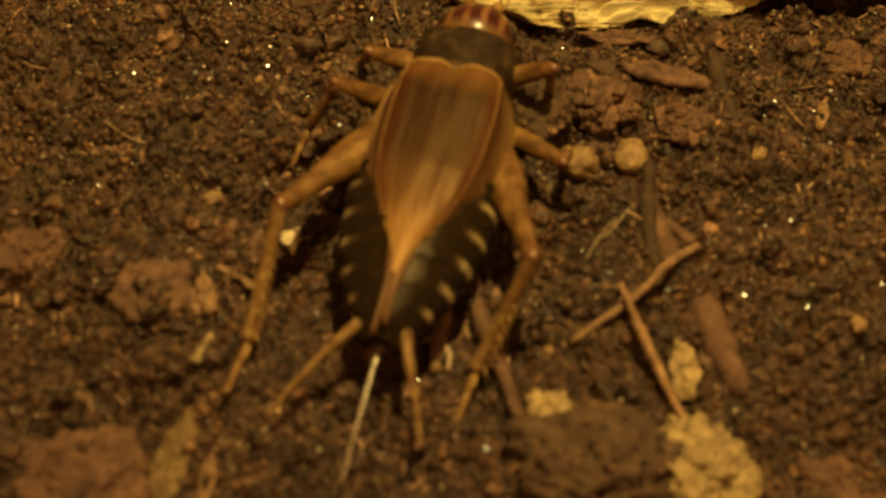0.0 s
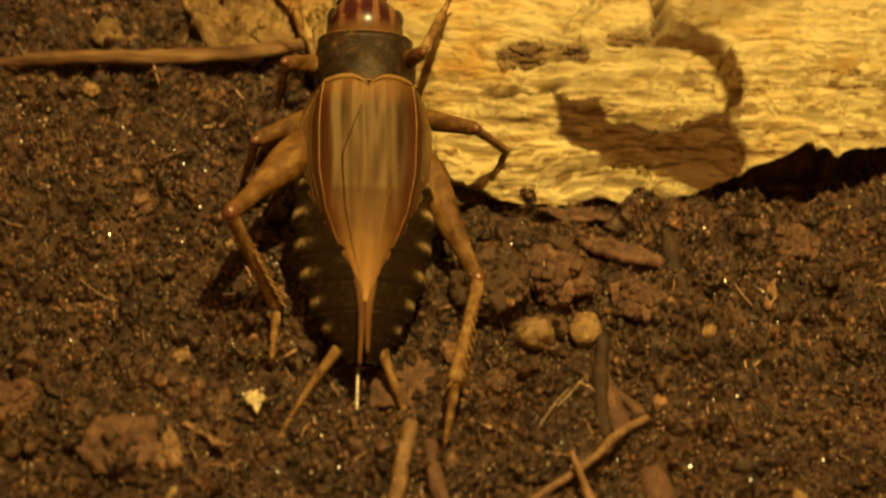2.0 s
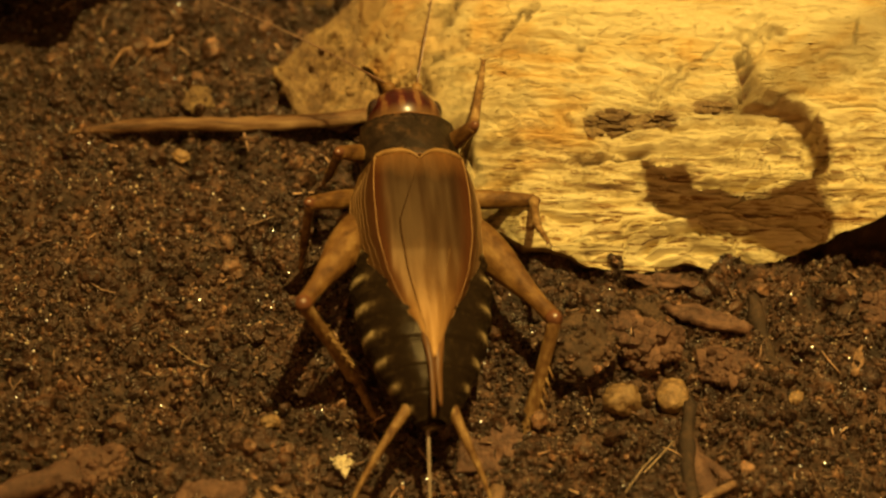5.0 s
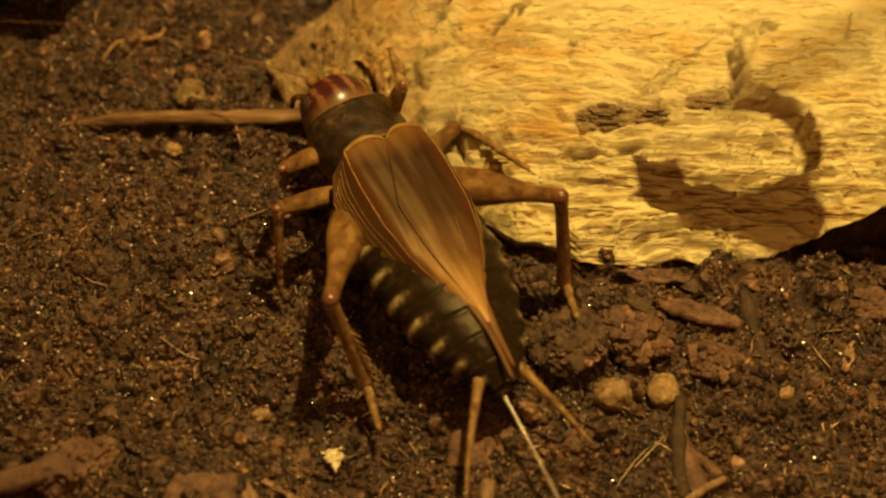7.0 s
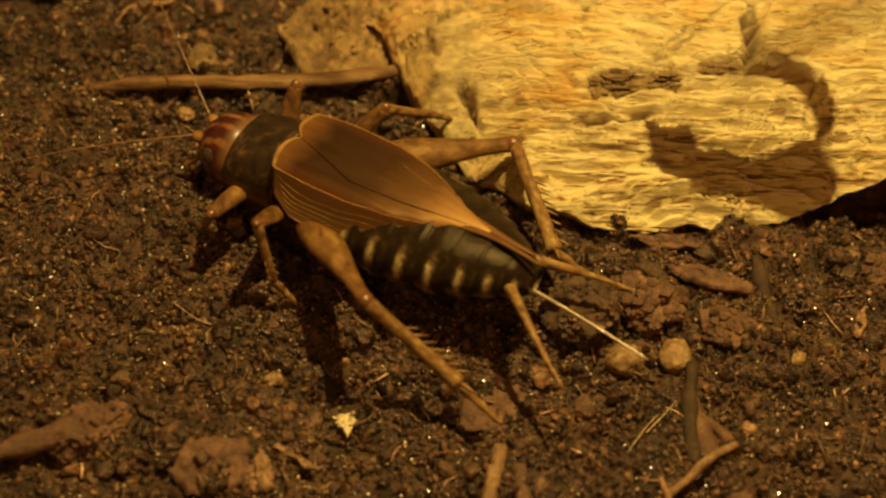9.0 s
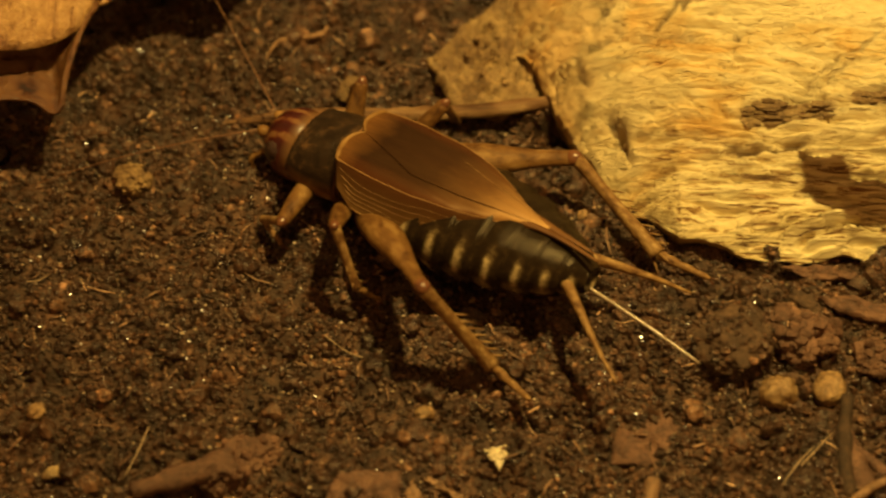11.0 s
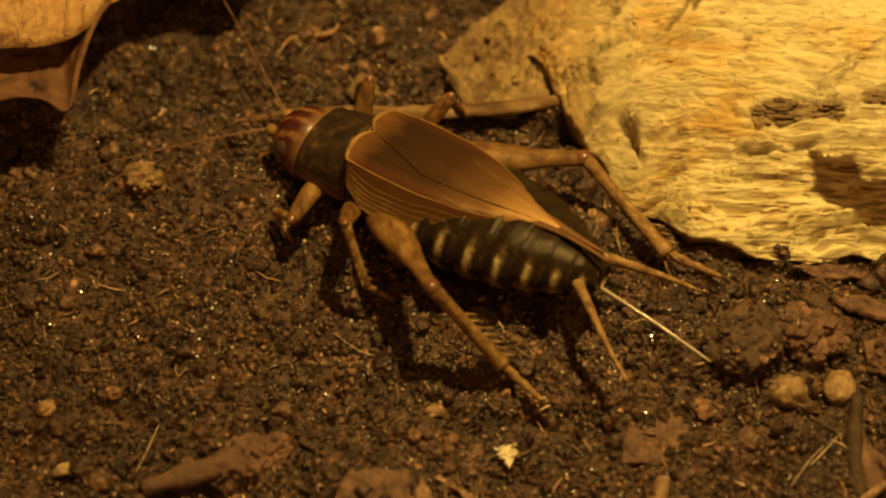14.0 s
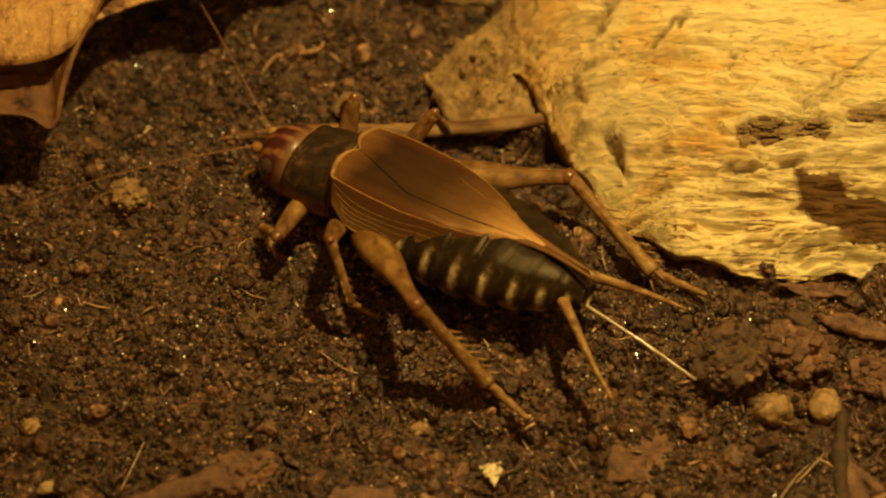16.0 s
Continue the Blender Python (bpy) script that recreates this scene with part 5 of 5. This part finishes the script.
scatter("soil_crumbs", 122000, 0.045, 0.25, 2.7, M_CRUMB, "loose dark brown soil crumbs", 7, 0.15)
scatter("soil_lumps", 2600, 0.20, 0.62, 2.2, M_CRUMB, "dark brown lumps of soil", 17, 0.1, fine=True)
scatter("soil_grains", 26000, 0.035, 0.11, 2.6, M_QUARTZ, "tiny pale glinting mineral grains", 8, 1.3)



def slivers(name, count, mat, label, seed):
    """Short plant fibres and splinters strewn in the soil."""
    rng = np.random.RandomState(seed)
    verts, faces = [], []
    for _ in range(count):
        x, y = rng.uniform(-29, 41), rng.uniform(-32, 28)
        if x > 5.0 and y > float(front_y(x)) - 0.3:
            continue
        a, half, r = rng.uniform(0, math.pi), rng.uniform(0.25, 1.1) * rng.uniform(0.4, 1), rng.uniform(0.03, 0.09)
        rise = rng.uniform(-0.25, 0.35)
        z = ground_at(x, y) + 0.16
        d = Vector((math.cos(a), math.sin(a), rise)) * half
        bend = Vector((-math.sin(a), math.cos(a), 0.2)) * rng.uniform(-0.25, 0.25) * half
        v, f = tube([Vector((x, y, z)) - d, Vector((x, y, z)) + bend, Vector((x, y, z)) + d], [r * 0.6, r, r * 0.4], 5, 0.6)
        faces += [tuple(i + len(verts) for i in q) for q in f]
        verts += v
    return tagged(link_mesh(name, verts, faces, mat), label, "plant debris", kind="stuff")


slivers("splinters", 1500, M_SLIVER, "short brown splinters and fibres in soil", 5)


# ---- what moves: the cricket walks, turns and rests ----
BODY = [
    (0.0, 10.73, -10.63, 3.55, -0.4, -3.1, -18.3),
    (0.5, 11.14, -8.49, 3.58, -0.1, -4.0, -19.1),
    (1.0, 12.33, -7.64, 3.70, 8.6, 1.6, -23.4),
    (1.5, 10.80, -6.75, 4.24, 13.0, 9.0, -8.3),
    (2.0, 9.10, -1.66, 4.63, 16.6, 2.5, -1.3),
    (2.5, 9.18, 0.21, 4.76, 11.9, 6.5, 3.5),
    (3.0, 7.54, 3.00, 4.88, 13.9, -2.1, 0.2),
    (3.5, 7.61, 0.56, 4.82, 15.1, 1.2, 3.4),
    (4.0, 8.02, -2.56, 4.46, 6.8, 4.3, 2.5),
    (6.5, 5.86, -1.46, 5.02, 4.8, 8.9, 15.2),
    (7.0, 6.86, -1.52, 5.03, 6.9, 7.1, 27.7),
    (7.5, 6.76, -0.93, 4.47, -11.6, 10.2, 47.4),
    (8.0, 6.40, -3.59, 4.45, -6.2, 6.1, 56.4),
    (10.5, -1.20, 0.72, 3.44, -4.8, 10.8, 55.0),
    (12.5, -1.33, 0.66, 3.44, -4.2, 10.0, 55.9),
    (16.0, -1.33, 0.66, 3.44, -4.2, 10.0, 55.9),
]
# femur, tibia and foot: turn to the left of ahead, and rise, in degrees
STEPS = {}
STEPS["left_front"] = [
    (0.0, 110, 33, 27, -58, 93, -52),
    (0.5, 111, 12, 71, -28, 206, -40),
    (1.0, 80, 36, 70, -79, 66, -77),
    (1.5, 92, 18, 237, -78, 238, -79),
    (2.0, 108, 43, 167, -83, 159, -84),
    (2.5, 133, 31, 342, -78, -12, -76),
    (3.0, 138, 24, 455, -78, 91, -78),
    (3.5, 129, 31, 410, -82, 43, -80),
    (4.0, 119, 47, 387, -76, 27, -74),
    (6.5, 124, 31, 321, -73, -36, -71),
    (7.0, 105, 22, 308, -65, -50, -67),
    (7.5, 90, 14, 320, -37, -174, -79),
    (8.0, 87, 23, 305, -58, -55, -60),
    (10.5, 101, 1, 330, -39, -197, -18),
    (12.5, 101, 5, 322, -34, -203, -35),
    (16.0, 101, 5, 322, -34, -203, -35),
]
STEPS["left_middle"] = [
    (0.0, 111, 39, 117, -65, 168, -22),
    (0.5, 107, 32, 128, -70, 174, 4),
    (1.0, 105, 34, 147, -65, 145, -42),
    (1.5, 117, 19, 224, -74, 223, -75),
    (2.0, 124, 24, 131, -85, 88, -85),
    (2.5, 118, 12, 295, -69, -61, -67),
    (3.0, 120, 20, 203, -74, -150, -75),
    (3.5, 122, 25, 220, -85, -121, -86),
    (4.0, 115, 36, 312, -86, -36, -85),
    (6.5, 122, 17, 188, -70, -180, -45),
    (7.0, 98, 21, 181, -69, -173, -66),
    (7.5, 110, 32, 297, -62, -96, -71),
    (8.0, 96, 38, 199, -82, -179, -50),
    (10.5, 117, 29, 171, -62, -117, -45),
    (12.5, 117, 32, 167, -63, -130, -44),
    (16.0, 117, 32, 167, -63, -130, -44),
]
STEPS["left_hind"] = [
    (0.0, 152, 16, 177, -39, 174, -1),
    (0.5, 150, 25, 179, -35, 171, -30),
    (1.0, 147, 4, 170, -7, 149, -3),
    (1.5, 146, -3, 162, -3, 152, -44),
    (2.0, 142, 29, 221, -51, 175, 10),
    (2.5, 144, 19, 235, -49, 177, 4),
    (3.0, 152, 28, 210, -40, 200, -20),
    (3.5, 153, 17, 216, -37, 185, 29),
    (4.0, 149, 20, 264, -60, 193, 14),
    (6.5, 149, 14, 243, -52, 197, 14),
    (7.0, 140, 23, 223, -62, 164, 8),
    (7.5, 129, 9, 286, -74, 142, 1),
    (8.0, 145, 13, 190, -35, 187, -38),
    (10.5, 145, 14, 217, -56, 163, -1),
    (12.5, 144, 15, 214, -55, 166, -5),
    (16.0, 144, 15, 214, -55, 166, -5),
]
STEPS["right_front"] = [
    (0.0, -95, 41, 18, -76, 18, -75),
    (0.5, -106, 45, 26, -78, 25, -77),
    (1.0, -105, 37, -23, -81, -20, -80),
    (1.5, -48, -4, 7, -17, 4, -26),
    (2.0, -109, 72, -23, -27, -23, -27),
    (2.5, -119, 67, -29, -13, -29, -15),
    (3.0, -145, 42, -49, -18, -50, -24),
    (3.5, -35, 4, -16, -3, -17, -6),
    (4.0, -103, 63, -7, -3, -7, -4),
    (6.5, -76, 76, -25, -20, -26, -29),
    (7.0, -65, 79, -26, -28, -27, -35),
    (7.5, -127, 71, -62, -19, -61, -21),
    (8.0, -83, 68, -72, -43, -67, -63),
    (10.5, -80, 63, -47, -44, -47, -42),
    (12.5, -79, 66, -47, -44, -47, -42),
    (16.0, -79, 66, -47, -44, -47, -42),
]
STEPS["right_middle"] = [
    (0.0, -119, 17, 5, -46, -131, -43),
    (0.5, -131, 2, -130, -29, -271, -22),
    (1.0, -108, 28, -37, -71, -186, -30),
    (1.5, -116, 14, -104, 2, -212, -23),
    (2.0, -114, 35, -91, -56, -206, -45),
    (2.5, -108, 3, -204, 38, -202, 31),
    (3.0, -105, -16, -173, 46, -174, 39),
    (3.5, -109, 63, -79, -59, -81, -61),
    (4.0, -101, -2, -194, 38, -193, 30),
    (6.5, -65, 4, -185, 33, -131, 25),
    (7.0, -67, -6, -171, 27, -170, 21),
    (7.5, -95, 11, -187, 18, -186, 9),
    (8.0, -134, 47, -126, -21, -125, -28),
    (10.5, -133, 52, -72, -50, -72, -48),
    (12.5, -122, 54, -76, -52, -76, -50),
    (16.0, -122, 54, -76, -52, -76, -50),
]
STEPS["right_hind"] = [
    (0.0, -153, 16, 151, -54, 176, 0),
    (0.5, -157, -1, 174, -2, 166, -47),
    (1.0, -157, 3, 176, 5, 183, -15),
    (1.5, -141, 36, 134, -57, 182, 5),
    (2.0, -155, 4, 167, 19, 172, -19),
    (2.5, -158, 28, 160, -45, 170, 10),
    (3.0, -141, 9, 157, 19, 177, -46),
    (3.5, -155, 11, 166, 12, 197, -66),
    (4.0, -152, 16, 193, -73, 191, 41),
    (6.5, -147, 11, 154, -4, 204, -50),
    (7.0, -150, 38, 212, -72, 157, 21),
    (7.5, -141, 7, 125, -12, 247, -54),
    (8.0, -137, 5, 126, -9, 189, -42),
    (10.5, -152, 11, 172, -28, 193, -13),
    (12.5, -153, 10, 171, -26, 194, -11),
    (16.0, -153, 10, 171, -26, 194, -11),
]
FEELERS = {
    "left": [(0, 40, 20), (1.5, 60, -10), (3.0, 70, 4), (3.5, 70, 2), (4.0, 74, 8), (7.0, 42, -20), (8.0, 36, -12), (10.5, 42, -19), (16.0, 42, -19)],
    "right": [(0, -10, 25), (1.5, -10, 5), (3.0, -9, -9), (3.5, -7, -10), (4.0, -4, 5), (7.0, -31, 0), (7.5, -36, 30), (8.0, -32, 20), (10.5, -28, 6), (16.0, -28, 6)],
}
NEEDLE = [(0, 180, -8), (0.5, 180, -6), (1.0, 180, -4), (1.5, 170, 9), (2.0, 178, 6), (2.5, 180, -14), (6.5, 180, -16), (7.0, 180, -6), (10.5, 180, -12), (16.0, 180, -12)]


def heading(turn, rise):
    a, e = radians(turn), radians(rise)
    return Vector((-math.sin(a) * math.cos(e), math.cos(a) * math.cos(e), math.sin(e)))


def blended(rows, t, k):
    """The direction at t seconds, from the k-th pair of angles of rows."""
    for a, b in zip(rows[:-1], rows[1:]):
        if t <= b[0]:
            f = 0 if b[0] == a[0] else max(0.0, (t - a[0]) / (b[0] - a[0]))
            f = f * f * (3 - 2 * f)
            d = heading(a[1 + 2 * k], a[2 + 2 * k]).lerp(heading(b[1 + 2 * k], b[2 + 2 * k]), f)
            return d.normalized()
    return heading(rows[-1][1 + 2 * k], rows[-1][2 + 2 * k])


def aim(p, d, ref):
    x = d.cross(ref).normalized()
    z = x.cross(d).normalized()
    m = Matrix((x, d, z)).transposed().to_4x4()
    m.translation = Vector(p) * MM
    return m


def motions():
    walk(cricket, [(t, pose(x * MM, y * MM, z * MM, rx, ry, rz)) for t, x, y, z, rx, ry, rz in BODY])
    times = [round(0.1 * i, 1) for i in range(0, 109)] + [16.0]
    for which, rows in STEPS.items():
        femur, tibia, tarsus = LEGS[which]
        hip = Vector(HIPS[which])
        kind = which.split("_")[1]
        lf, lt, ls = LENGTHS[kind]
        ref = Vector((0.35 if which.startswith("left") else -0.35, -0.2, 1)).normalized()
        low = Vector((1, 0.25, 0)).normalized() if kind == "hind" else Vector((0.15, 1, 0.1)).normalized()
        a, b, c = [], [], []
        for t in times:
            d1, d2, d3 = (blended(rows, t, k) for k in range(3))
            knee = hip + d1 * lf
            ankle = knee + d2 * lt
            a.append((t, aim(hip, d1, ref)))
            b.append((t, aim(knee, d2, low)))
            c.append((t, aim(ankle, d3, low)))
        walk(femur, a)
        walk(tibia, b)
        walk(tarsus, c)
    walk(OVIPOSITOR, [(t, aim((-0.1, -10.7, -1.2), blended(NEEDLE, t, 0), Vector((0, 0, 1)))) for t in times])
    for which, rows in FEELERS.items():
        base = Vector((-0.72 if which == "left" else 0.72, 8.5, -0.6))
        walk(ANTENNAE[which], [(t, aim(base, blended(rows, t, 0), Vector((0, 0, 1)))) for t in times])


motions()
